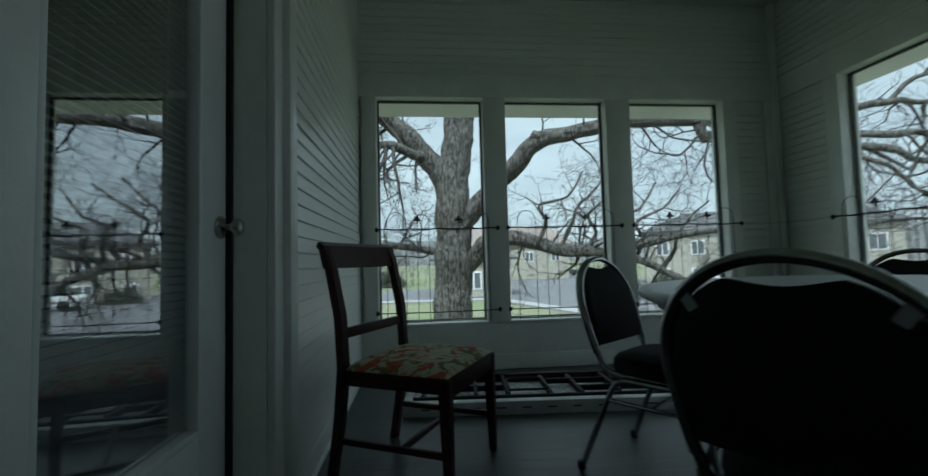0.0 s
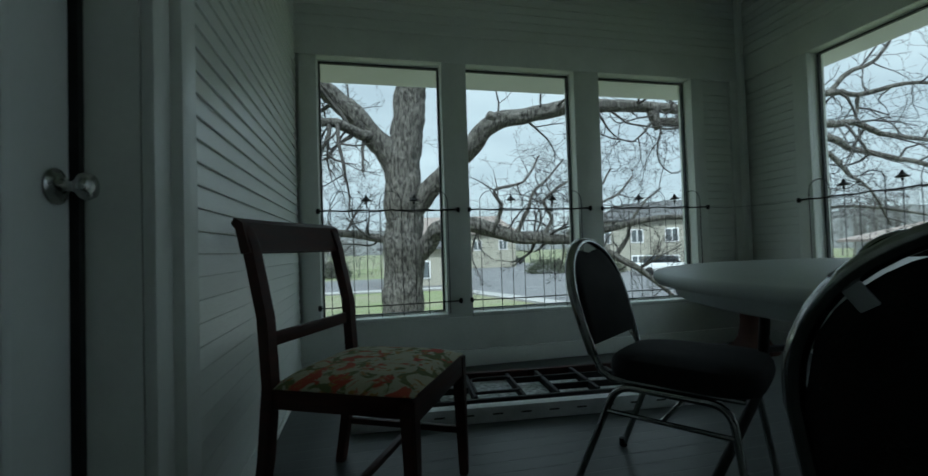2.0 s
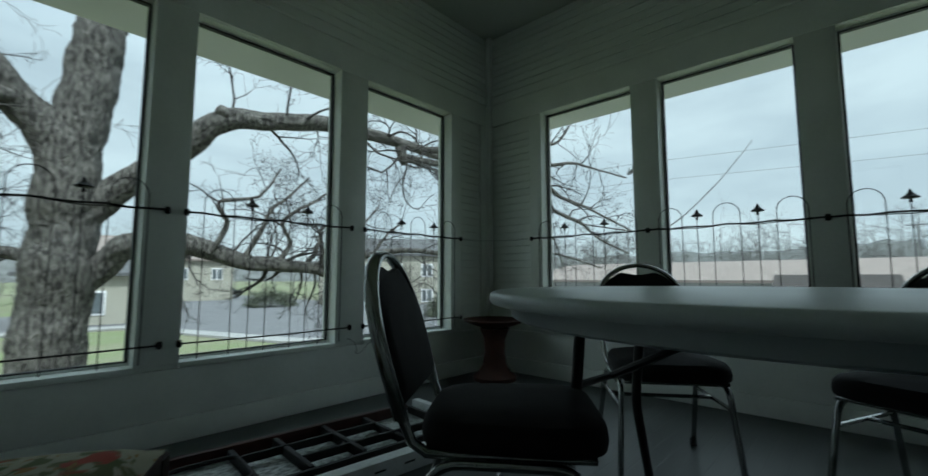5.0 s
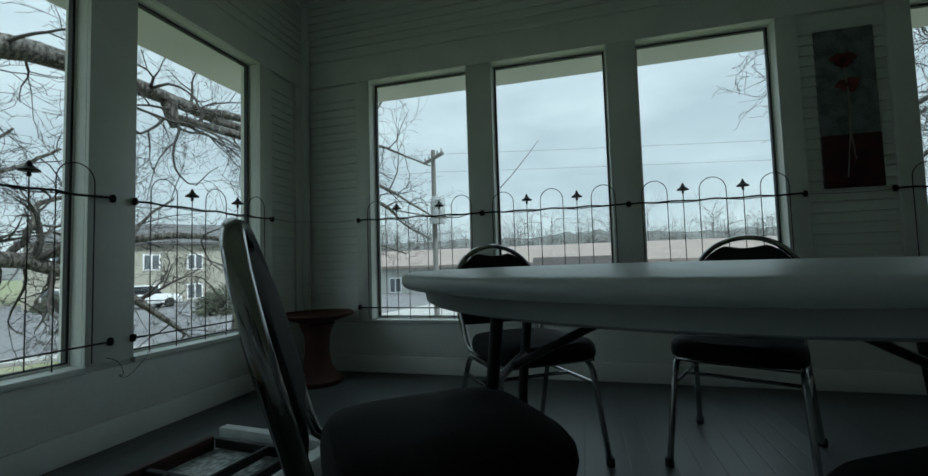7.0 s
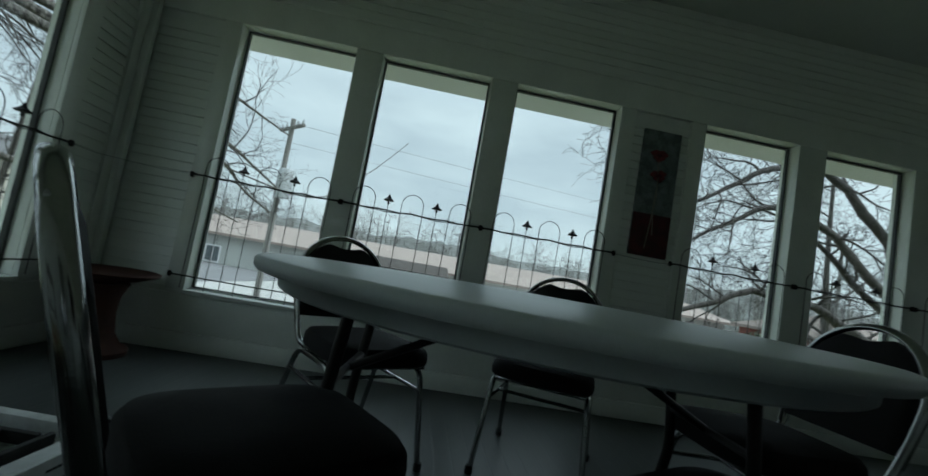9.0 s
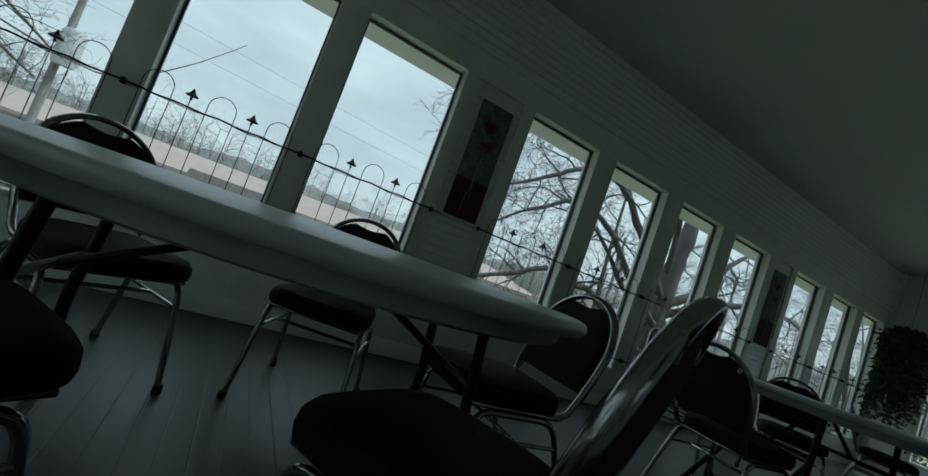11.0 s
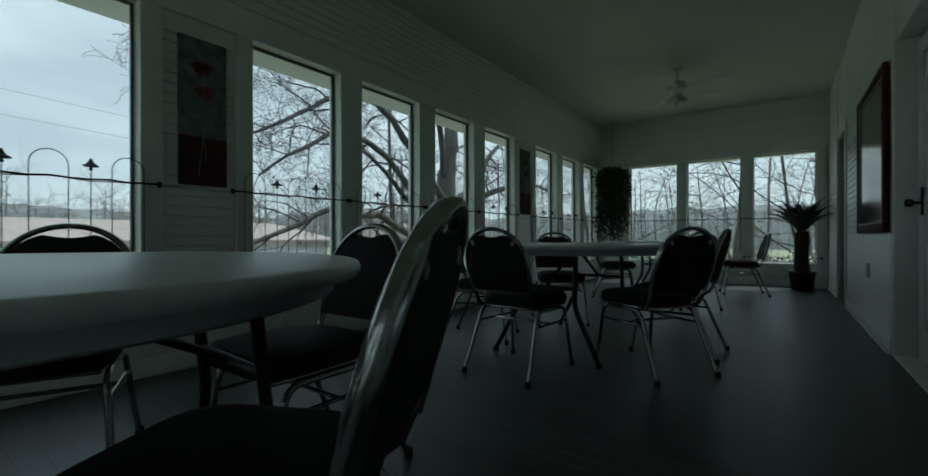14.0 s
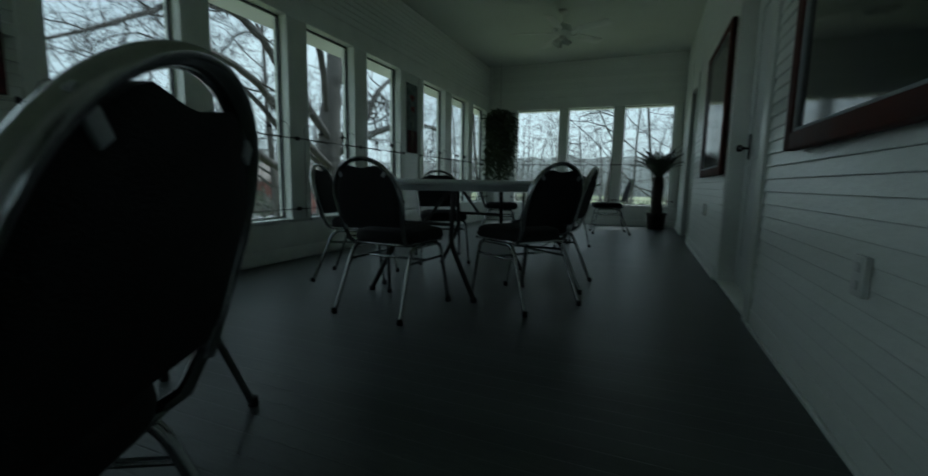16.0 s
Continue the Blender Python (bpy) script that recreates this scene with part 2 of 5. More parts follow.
def chintz_mat():
    """Floral seat cloth: cream ground, red blossoms, olive leaves."""
    m = mat("floral seat cloth", (0.52, 0.50, 0.37), 0.9, vary=0.1, scale=14, bump=0.2, bump_scale=300)
    n, l = m.node_tree.nodes, m.node_tree.links
    p = n["Principled BSDF"]
    base = p.inputs["Base Color"].links[0].from_socket
    co = n.new("ShaderNodeTexCoord")
    def layer(src, scale, lo, hi, col, off):
        mp, tx, rp, mx = n.new("ShaderNodeMapping"), n.new("ShaderNodeTexNoise"), n.new("ShaderNodeMapRange"), n.new("ShaderNodeMix")
        mp.inputs["Location"].default_value = off
        tx.inputs["Scale"].default_value, tx.inputs["Detail"].default_value, tx.inputs["Distortion"].default_value = scale, 3, 1.2
        rp.inputs["From Min"].default_value, rp.inputs["From Max"].default_value = lo, hi
        mx.data_type = "RGBA"
        mx.inputs[7].default_value = (*col, 1)
        l.new(co.outputs["Object"], mp.inputs["Vector"])
        l.new(mp.outputs["Vector"], tx.inputs["Vector"])
        l.new(tx.outputs["Fac"], rp.inputs["Value"])
        l.new(rp.outputs["Result"], mx.inputs[0])
        l.new(src, mx.inputs[6])
        return mx.outputs[2]
    c = layer(base, 15, 0.54, 0.58, (0.13, 0.15, 0.055), (3, 1, 0))
    c = layer(c, 11, 0.55, 0.59, (0.42, 0.07, 0.04), (0.2, 5, 0))
    c = layer(c, 30, 0.60, 0.64, (0.34, 0.20, 0.06), (7, 2, 0))
    l.new(c, p.inputs["Base Color"])
    return m


M_CHINTZ = chintz_mat()
M_POPPYBG = mat("canvas grey blue", (0.20, 0.232, 0.232), 0.8, scale=13, second=(0.09, 0.115, 0.115), bump=0.3, bump_scale=90)
M_POPPYGROUND = mat("canvas dark red", (0.085, 0.016, 0.023), 0.8, scale=14, second=(0.04, 0.010, 0.013), bump=0.3, bump_scale=90)
M_POPPYRED = mat("poppy red", (0.20, 0.022, 0.028), 0.6, scale=30, second=(0.07, 0.008, 0.009), bump=0.3, bump_scale=120)
M_POPPYSTEM = mat("pale stem", (0.32, 0.32, 0.26), 0.7)
M_FRAMEBROWN = mat("red brown frame", (0.085, 0.026, 0.017), 0.65, vary=0.25, scale=8, spec=0.25)


# ---------------------------------------------------------------- mesh helpers
def smooth(me, angle=40):
    for poly in me.polygons:
        poly.use_smooth = True
    bm = bmesh.new()
    bm.from_mesh(me)
    lim = radians(angle)
    for e in bm.edges:
        e.smooth = not (len(e.link_faces) == 2 and e.calc_face_angle(0) > lim)
    bm.to_mesh(me)
    bm.free()


def mesh_of(bm, name, material, soft=True):
    bmesh.ops.recalc_face_normals(bm, faces=bm.faces)
    me = bpy.data.meshes.new(name)
    bm.to_mesh(me)
    bm.free()
    me.materials.append(material)
    if soft:
        smooth(me)
    return me


def part(name, bm, material, parent=None, label="", soft=True):
    ob = new(name, mesh_of(bm, name, material, soft))
    if parent:
        ob.parent = parent
    if label:
        ob["label"] = label
    return ob


def piece(name, me, parent, at=(0, 0, 0), turn=0.0):
    ob = new(name, me)
    ob.parent = parent
    ob.location, ob.rotation_euler = at, (0, 0, turn)
    return ob


def thing(name, at, label, category, group="", turn=0.0):
    ob = new(name)
    ob.empty_display_size = 0.1
    ob.location, ob.rotation_euler = at, (0, 0, turn)
    return tagged(ob, label, category, group)


def box(bm, x0, x1, y0, y1, z0, z1, bevel=0.0, seg=2):
    r = bmesh.ops.create_cube(bm, size=1)
    vs = r["verts"]
    for v in vs:
        v.co = Vector((x0 if v.co.x < 0 else x1, y0 if v.co.y < 0 else y1, z0 if v.co.z < 0 else z1))
    if bevel:
        es = list({e for v in vs for e in v.link_edges})
        bmesh.ops.bevel(bm, geom=es, offset=bevel, segments=seg, affect="EDGES", profile=0.5)
    return bm


def boxed(*a, **k):
    return box(bmesh.new(), *a, **k)


def tube(bm, pts, r, seg=8, closed=False, caps=True):
    """A tube along pts; r is one radius or one for each point."""
    pts = [Vector(p) for p in pts]
    rs = r if isinstance(r, (list, tuple)) else [r] * len(pts)
    rings, prev = [], None
    k = len(pts)
    for i, p in enumerate(pts):
        a = pts[(i - 1) % k] if (closed or i) else p
        b = pts[(i + 1) % k] if (closed or i < k - 1) else p
        d = (b - a).normalized()
        if prev is None:
            u = d.orthogonal().normalized()
        else:
            u = (prev - d * prev.dot(d)).normalized()
        prev = u
        w = d.cross(u)
        rings.append([bm.verts.new(p + (u * math.cos(6.28319 * j / seg) + w * math.sin(6.28319 * j / seg)) * rs[i]) for j in range(seg)])
    for i in range(k if closed else k - 1):
        a, b = rings[i], rings[(i + 1) % k]
        for j in range(seg):
            bm.faces.new((a[j], a[(j + 1) % seg], b[(j + 1) % seg], b[j]))
    if caps and not closed:
        bm.faces.new(rings[0][::-1])
        bm.faces.new(rings[-1])
    return bm


def bend(pts, radius=0.04, steps=5):
    """Round the corners of a path."""
    pts = [Vector(p) for p in pts]
    out = [pts[0]]
    for a, b, c in zip(pts, pts[1:], pts[2:]):
        u, w = (a - b), (c - b)
        k = min(radius, u.length * 0.45, w.length * 0.45)
        s, e = b + u.normalized() * k, b + w.normalized() * k
        for i in range(steps + 1):
            t = i / steps
            out.append(s * (1 - t) ** 2 + b * 2 * t * (1 - t) + e * t * t)
    out.append(pts[-1])
    return out


def lathe(bm, profile, seg=32, at=(0, 0, 0)):
    rings = []
    for r, z in profile:
        rings.append([bm.verts.new((at[0] + r * math.cos(6.28319 * j / seg), at[1] + r * math.sin(6.28319 * j / seg), at[2] + z)) for j in range(seg)])
    for a, b in zip(rings, rings[1:]):
        for j in range(seg):
            bm.faces.new((a[j], a[(j + 1) % seg], b[(j + 1) % seg], b[j]))
    if profile[0][0] > 1e-4:
        bm.faces.new(rings[0][::-1])
    if profile[-1][0] > 1e-4:
        bm.faces.new(rings[-1])
    return bm


def prism(bm, outline, d0, d1, axis="y", bevel=0.0):
    """Outline of 2D points pushed from d0 to d1 along an axis."""
    def at(p, d):
        return {"x": (d, p[0], p[1]), "y": (p[0], d, p[1]), "z": (p[0], p[1], d)}[axis]
    a = [bm.verts.new(at(p, d0)) for p in outline]
    b = [bm.verts.new(at(p, d1)) for p in outline]
    n = len(outline)
    fa, fb = bm.faces.new(a), bm.faces.new(b[::-1])
    for i in range(n):
        bm.faces.new((a[i], b[i], b[(i + 1) % n], a[(i + 1) % n]))
    if bevel:
        bmesh.ops.bevel(bm, geom=list(fa.edges) + list(fb.edges), offset=bevel, segments=3, affect="EDGES", profile=0.5)
    return bm


# ---------------------------------------------------------------- the porch
XB, YA, YE = 3.20, 3.73, -7.48            # window wall, near end wall, far end wall
XH, XF = -0.42, -0.42                     # house wall, its further stretch
TOP, SILL, CEIL, TRIMTOP = 2.205, 0.385, 3.07, 2.43
DEEP = 0.16                               # thickness of the window walls
B_WIN = [(3.165, 2.395), (2.21, 1.432), (1.245, 0.46)]
C_WIN = [(-0.205, -0.965), (-1.19, -1.95), (-2.20, -2.93), (-3.17, -3.92)]
D_WIN = [(-4.57, -5.33), (-5.58, -6.34), (-6.55, -7.27)]
A_WIN = [(-0.275, 0.59), (0.775, 1.637), (1.85, 2.70)]
E_WIN = [(-0.258, 0.588), (0.757, 1.605), (1.769, 2.622)]


def structure(name, bm, material, label, category, soft=True):
    return tagged(part(name, bm, material, None, label, soft), label, category, kind="structure")


floor = structure("floor", boxed(XH - 0.3, XB + DEEP, YE - DEEP, YA + DEEP, -0.12, 0.0), M_FLOOR, "grey painted narrow porch floorboards with a dull shine", "floor")
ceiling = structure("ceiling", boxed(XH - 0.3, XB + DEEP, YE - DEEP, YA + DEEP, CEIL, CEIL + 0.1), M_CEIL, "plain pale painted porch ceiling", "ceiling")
roof = structure("roof_deck", boxed(XH - 0.3, XB + DEEP + 0.5, YE - DEEP - 0.5, YA + DEEP + 0.5, CEIL + 0.11, CEIL + 0.2), M_ROOFGREY, "grey shingled porch roof", "roof")


def window_wall(name, runs, axis, face, out, lo, hi, first):
    """A wall with windows: dado, posts, head; each window has jamb stops and a pane. axis: the wall runs along it; out: +1 or -1, outward."""
    def bx(bm, a0, a1, d0, d1, z0, z1, bevel=0.0):
        d0, d1 = face + out * d0, face + out * d1
        d0, d1 = min(d0, d1), max(d0, d1)
        a0, a1 = min(a0, a1), max(a0, a1)
        return box(bm, a0, a1, d0, d1, z0, z1, bevel) if axis == "x" else box(bm, d0, d1, a0, a1, z0, z1, bevel)
    wall = structure(name, bx(bmesh.new(), lo, hi, 0.022, DEEP, 0, SILL - 0.03), M_TRIM, "white painted porch wall below and between tall windows", "wall")
    part("wall_head", bx(bmesh.new(), lo, hi, 0.022, DEEP, TOP, CEIL), M_TRIM, wall)
    edges = sorted(sum(([min(w), max(w)] for w in runs), []))
    posts = [(lo, edges[0])] + [(edges[i], edges[i + 1]) for i in range(1, len(edges) - 1, 2)] + [(edges[-1], hi)]
    for a0, a1 in posts:
        wide = a1 - a0 > 0.3
        part("post", bx(bmesh.new(), a0, a1, 0.022 if not wide else 0.03, DEEP, SILL - 0.03, TOP), M_TRIM, wall)
        if not wide:
            part("post_casing", bx(bmesh.new(), a0, a1, 0.0, 0.0215, SILL - 0.005, TOP, 0.003), M_TRIM, wall)
        else:
            for c0, c1 in ((a0, a0 + 0.115), (a1 - 0.115, a1)):
                if c0 > lo - 1e-4:
                    part("post_casing", bx(bmesh.new(), c0, c1, 0.0, 0.029, SILL - 0.005, TOP, 0.003), M_TRIM, wall)
    part("head_casing", bx(bmesh.new(), lo, hi, 0.0, 0.0215, TOP + 0.001, TRIMTOP, 0.004), M_TRIM, wall)
    part("head_moulding", bx(bmesh.new(), lo, hi, -0.014, 0.0, TRIMTOP - 0.03, TRIMTOP, 0.005), M_TRIM, wall)
    part("dado_board", bx(bmesh.new(), lo, hi, 0.004, 0.0215, 0.12, SILL - 0.031, 0.003), M_TRIM, wall)
    part("baseboard", bx(bmesh.new(), lo, hi, -0.006, 0.0215, 0.0, 0.118, 0.005), M_TRIM, wall)
    for i, (a0, a1) in enumerate(runs):
        a0, a1 = min(a0, a1), max(a0, a1)
        win = structure("window_%d" % (first + i), bx(bmesh.new(), a0, a1, -0.012, DEEP + 0.02, SILL - 0.029, SILL, 0.004), M_TRIM, "tall fixed porch window with painted sill and stops", "window")
        for nm, q in (("stop", (a0, a0 + 0.006, 0.085, 0.13, SILL, TOP)), ("stop", (a1 - 0.006, a1, 0.085, 0.13, SILL, TOP)), ("stop", (a0 + 0.006, a1 - 0.006, 0.085, 0.13, TOP - 0.006, TOP)), ("stop", (a0 + 0.006, a1 - 0.006, 0.085, 0.13, SILL, SILL + 0.012))):
            part(nm, bx(bmesh.new(), *q, bevel=0.002), M_TRIM, win)
        for q in ((a0 + 0.006, a0 + 0.017, SILL + 0.012, TOP - 0.006), (a1 - 0.017, a1 - 0.006, SILL + 0.012, TOP - 0.006), (a0 + 0.017, a1 - 0.017, TOP - 0.016, TOP - 0.006), (a0 + 0.017, a1 - 0.017, SILL + 0.012, SILL + 0.018)):
            part("glazing_strip", bx(bmesh.new(), q[0], q[1], 0.09, 0.118, q[2], q[3]), M_STRIP, win, soft=False)
        pane = part("pane", bx(bmesh.new(), a0 + 0.008, a1 - 0.008, 0.105, 0.109, SILL + 0.008, TOP - 0.008), M_GLASS, win, "clear glass pane", soft=False)
        pane.visible_shadow = False
    return wall


wall_east = window_wall("wall_east", B_WIN + C_WIN + D_WIN, "y", XB, 1, YE - DEEP, YA + DEEP, 1)
wall_north = window_wall("wall_north", A_WIN, "x", YA, 1, XH - 0.3, XB, 11)
wall_south = window_wall("wall_south", E_WIN, "x", YE, -1, XH - 0.3, XB, 14)

for nm, x, y in (("corner_post", XB - 0.045, YA - 0.045), ("corner_post", XB - 0.045, YE)):
    part(nm, boxed(x, XB - 0.001, y, y + 0.045, 0.12, CEIL, bevel=0.006), M_TRIM, wall_east)

# eaves outside the windows
SOF = 2.235
eaves = [(XB + DEEP, XB + DEEP + 0.345, YE - DEEP - 0.42, YA + DEEP + 0.42), (XH - 1.5, XB + DEEP - 0.001, YA + DEEP, YA + DEEP + 0.42), (XH - 1.5, XB + DEEP - 0.001, YE - DEEP - 0.42, YE - DEEP)]
for q in eaves:
    structure("eaves", boxed(*q, SOF, SOF + 0.06), M_SOFFIT, "white boarded eaves over the porch windows", "eaves")

# house wall with its doors
DOOR1, DOOR2, DOOR3 = (0.83, 1.655), (-2.65, -1.62), (-6.19, -5.325)
house = structure("wall_west", boxed(XH - 0.16, XH, DOOR2[1] + 0.12, DOOR1[0] - 0.12, 0, CEIL), M_TRIM, "house wall of white painted lap siding with doors", "wall")
for nm, q in (("wall_block", (XH - 0.16, XH, DOOR1[1] + 0.02, YA, 0, CEIL)), ("wall_block", (XH - 0.16, XH, DOOR1[0] - 0.12, DOOR1[1] + 0.02, 2.12, CEIL)),
              ("wall_block", (XH - 0.16, XH, DOOR2[0] - 0.12, DOOR2[1] + 0.12, 2.12, CEIL)),
              ("wall_block", (XH - 0.16, XF, DOOR3[1] + 0.1, DOOR2[0] - 0.12, 0, CEIL)), ("wall_block", (XH - 0.16, XF, YE, DOOR3[0] - 0.1, 0, CEIL)),
              ("wall_block", (XH - 0.16, XF, DOOR3[0] - 0.1, DOOR3[1] + 0.1, 2.12, CEIL))):
    part(nm, boxed(*q), M_TRIM, house)
part("door_jamb", boxed(XH - 0.16, XH, DOOR2[1] + 0.004, DOOR2[1] + 0.118, 0.0, 2.12, 0.003), M_TRIM, house)
part("return_casing", boxed(XH - 0.16, XF + 0.012, DOOR2[0] - 0.118, DOOR2[0] - 0.004, 0.0, CEIL, 0.004), M_TRIM, house)
for q in ((XH + 0.001, XH + 0.026, 1.677, 1.757, 0.0, CEIL), (XH + 0.001, XH + 0.05, 1.758, 1.842, 0.0, CEIL), (XH + 0.001, XH + 0.03, DOOR2[1] + 0.01, DOOR2[1] + 0.125, 0.0, 2.2),
          (XF + 0.001, XF + 0.025, DOOR3[1] + 0.01, DOOR3[1] + 0.115, 0.0, 2.2), (XF + 0.001, XF + 0.025, DOOR3[0] - 0.115, DOOR3[0] - 0.01, 0.0, 2.2), (XH + 0.001, XH + 0.03, DOOR1[0] - 0.12, DOOR1[0] - 0.01, 0.0, 2.2)):
    part("door_casing", boxed(*q, bevel=0.004), M_TRIM, house)
for y0, y1, x in ((1.843, YA, XH), (DOOR2[1] + 0.126, DOOR1[0] - 0.121, XH), (DOOR3[1] + 0.116, DOOR2[0] - 0.119, XF), (YE, DOOR3[0] - 0.116, XF)):
    part("baseboard", boxed(x + 0.001, x + 0.019, y0, y1, 0.0, 0.10, bevel=0.004), M_TRIM, house)
    part("base_shoe", boxed(x + 0.0195, x + 0.036, y0, y1, 0.0, 0.022, bevel=0.006), M_TRIM, house)
# added box behind the doors: shuts daylight out, its dimness is painted
structure("house_interior", boxed(XH - 2.3, XH - 2.2, YE - 0.2, YA + 0.2, 0, CEIL), M_DARKROOM, "added dark-coloured back wall of the room behind the house doors", "wall")
structure("house_interior", boxed(XH - 2.2, XH - 0.31, YE - 0.2, YA + 0.2, -0.1, -0.0), M_DARKROOM, "added dark-coloured floor of the room behind the doors", "floor")
structure("house_interior", boxed(XH - 2.2, XH - 0.31, YE - 0.2, YA + 0.2, CEIL, CEIL + 0.1), M_DARKROOM, "added dark-coloured ceiling of the room behind the doors", "ceiling")
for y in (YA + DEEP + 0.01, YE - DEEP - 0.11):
    structure("house_interior", boxed(XH - 2.3, XH + 0.1, y, y + 0.1, -0.1, CEIL), M_DARKROOM, "added dark-coloured side wall of the room behind the doors", "wall")


def door(name, y0, y1, x, glazed, stile, label):
    d = structure(name, boxed(x - 0.04, x, y0, y0 + stile, 0.012, 2.08, bevel=0.002), M_DOOR, label, "door")
    part("stile", boxed(x - 0.04, x, y1 - stile, y1, 0.012, 2.08, bevel=0.002), M_DOOR, d)
    part("rail", boxed(x - 0.04, x, y0 + stile, y1 - stile, 1.98, 2.08, bevel=0.002), M_DOOR, d)
    zb = 0.43 if glazed else 0.24
    part("rail", boxed(x - 0.04, x, y0 + stile, y1 - stile, 0.012, zb, bevel=0.002), M_DOOR, d)
    ys = (y0 + stile, y1 - stile)
    if glazed:
        for q in ((ys[0], ys[0] + 0.02, zb, 1.98), (ys[1] - 0.02, ys[1], zb, 1.98), (ys[0] + 0.02, ys[1] - 0.02, zb, zb + 0.02), (ys[0] + 0.02, ys[1] - 0.02, 1.96, 1.98)):
            part("bead", boxed(x - 0.03, x + 0.006, *q, bevel=0.004), M_DOOR, d)
        g = part("pane", boxed(x - 0.024, x - 0.02, ys[0], ys[1], zb, 1.98), M_DOORGLASS, d, "reflecting glass pane", soft=False)
        g.visible_shadow = False
        blind = tagged(new("window_blind"), "pale horizontal slat blind behind door glass", "blind")
        blind.location = (x - 0.055, 0, 0)
        slat = bmesh.new()
        prism(slat, [(-0.0102, 0.0072), (-0.0035, 0.0034), (0.004, -0.0022), (0.0102, -0.0072), (0.0098, -0.0080), (0.0034, -0.0030), (-0.0041, 0.0026), (-0.0106, 0.0064)], ys[0] - 0.03, ys[1] + 0.03, "y")
        me = mesh_of(slat, "slat", M_BLIND, False)
        for i in range(70):
            piece("slat", me, blind, (0, 0, 0.45 + i * 0.0215))
        part("head_rail", boxed(-0.014, 0.014, ys[0] - 0.03, ys[1] + 0.03, 1.96, 1.99, bevel=0.003), M_BLIND, blind)
        for yy in (ys[0] + 0.06, ys[1] - 0.06):
            part("cord", tube(bmesh.new(), [(0, yy, 0.44), (0, yy, 1.96)], 0.0012, 5), M_BLIND, blind)
    else:
        for z0, z1 in ((0.24, 0.95), (1.08, 1.98)):
            part("panel", boxed(x - 0.032, x - 0.012, ys[0], ys[1], z0, z1, bevel=0.006), M_DOOR, d)
        part("rail", boxed(x - 0.04, x, ys[0], ys[1], 0.95, 1.08, bevel=0.002), M_DOOR, d)
    return d


door_1 = door("door_1", DOOR1[0], DOOR1[1] - 0.008, XH - 0.11, True, 0.15, "white half-glazed door with brass-toned round knob")
kn = bmesh.new()
lathe(kn, [(0.0, 0), (0.032, 0.0), (0.034, 0.005), (0.024, 0.010), (0.014, 0.013), (0.010, 0.02), (0.010, 0.034), (0.016, 0.038), (0.0245, 0.046), (0.026, 0.054), (0.022, 0.062), (0.012, 0.066), (0.0, 0.067)], 28)
bmesh.ops.rotate(kn, verts=kn.verts, matrix=Matrix.Rotation(radians(90), 3, "Y"))
bmesh.ops.translate(kn, verts=kn.verts, vec=(XH - 0.11, DOOR1[1] - 0.05, 0.985))
part("door_knob", kn, M_NICKEL, door_1, "worn round metal knob")
door_2 = door("door_2", DOOR2[0], DOOR2[1], XH - 0.10, False, 0.12, "white panelled door with dark bronze lever")
part("lever_plate", boxed(XH - 0.10, XH - 0.09, DOOR2[0] + 0.10, DOOR2[0] + 0.14, 0.95, 1.13, bevel=0.004), M_BRONZE, door_2)
part("lever_handle", tube(bmesh.new(), bend([(XH - 0.09, DOOR2[0] + 0.12, 1.03), (XH - 0.035, DOOR2[0] + 0.12, 1.03), (XH - 0.035, DOOR2[0] + 0.23, 1.025)], 0.02), 0.009), M_BRONZE, door_2)
part("lever_rose", lathe(bmesh.new(), [(0.0, 1.005), (0.018, 1.007), (0.024, 1.03), (0.018, 1.053), (0.0, 1.055)], 14, (XH - 0.036, DOOR2[0] + 0.12, 0)), M_BRONZE, door_2)
part("door_threshold", boxed(XH - 0.16, XH + 0.012, DOOR2[0], DOOR2[1], 0.0, 0.022, bevel=0.004), M_TRIM, door_2)
door_3 = door("door_3", DOOR3[0], DOOR3[1], XF - 0.08, False, 0.12, "grey white panelled door in the far house wall")
# solid black strip on the jamb, drawn for the shade in the gap
for q in ((XH - 0.159, XH - 0.099, DOOR1[1] + 0.002, DOOR1[1] + 0.0195, 0, 2.1),):
    structure("gap_shade_strip", boxed(*q), M_RUBBER, "black strip standing in for the shaded gap between door and jamb", "trim")


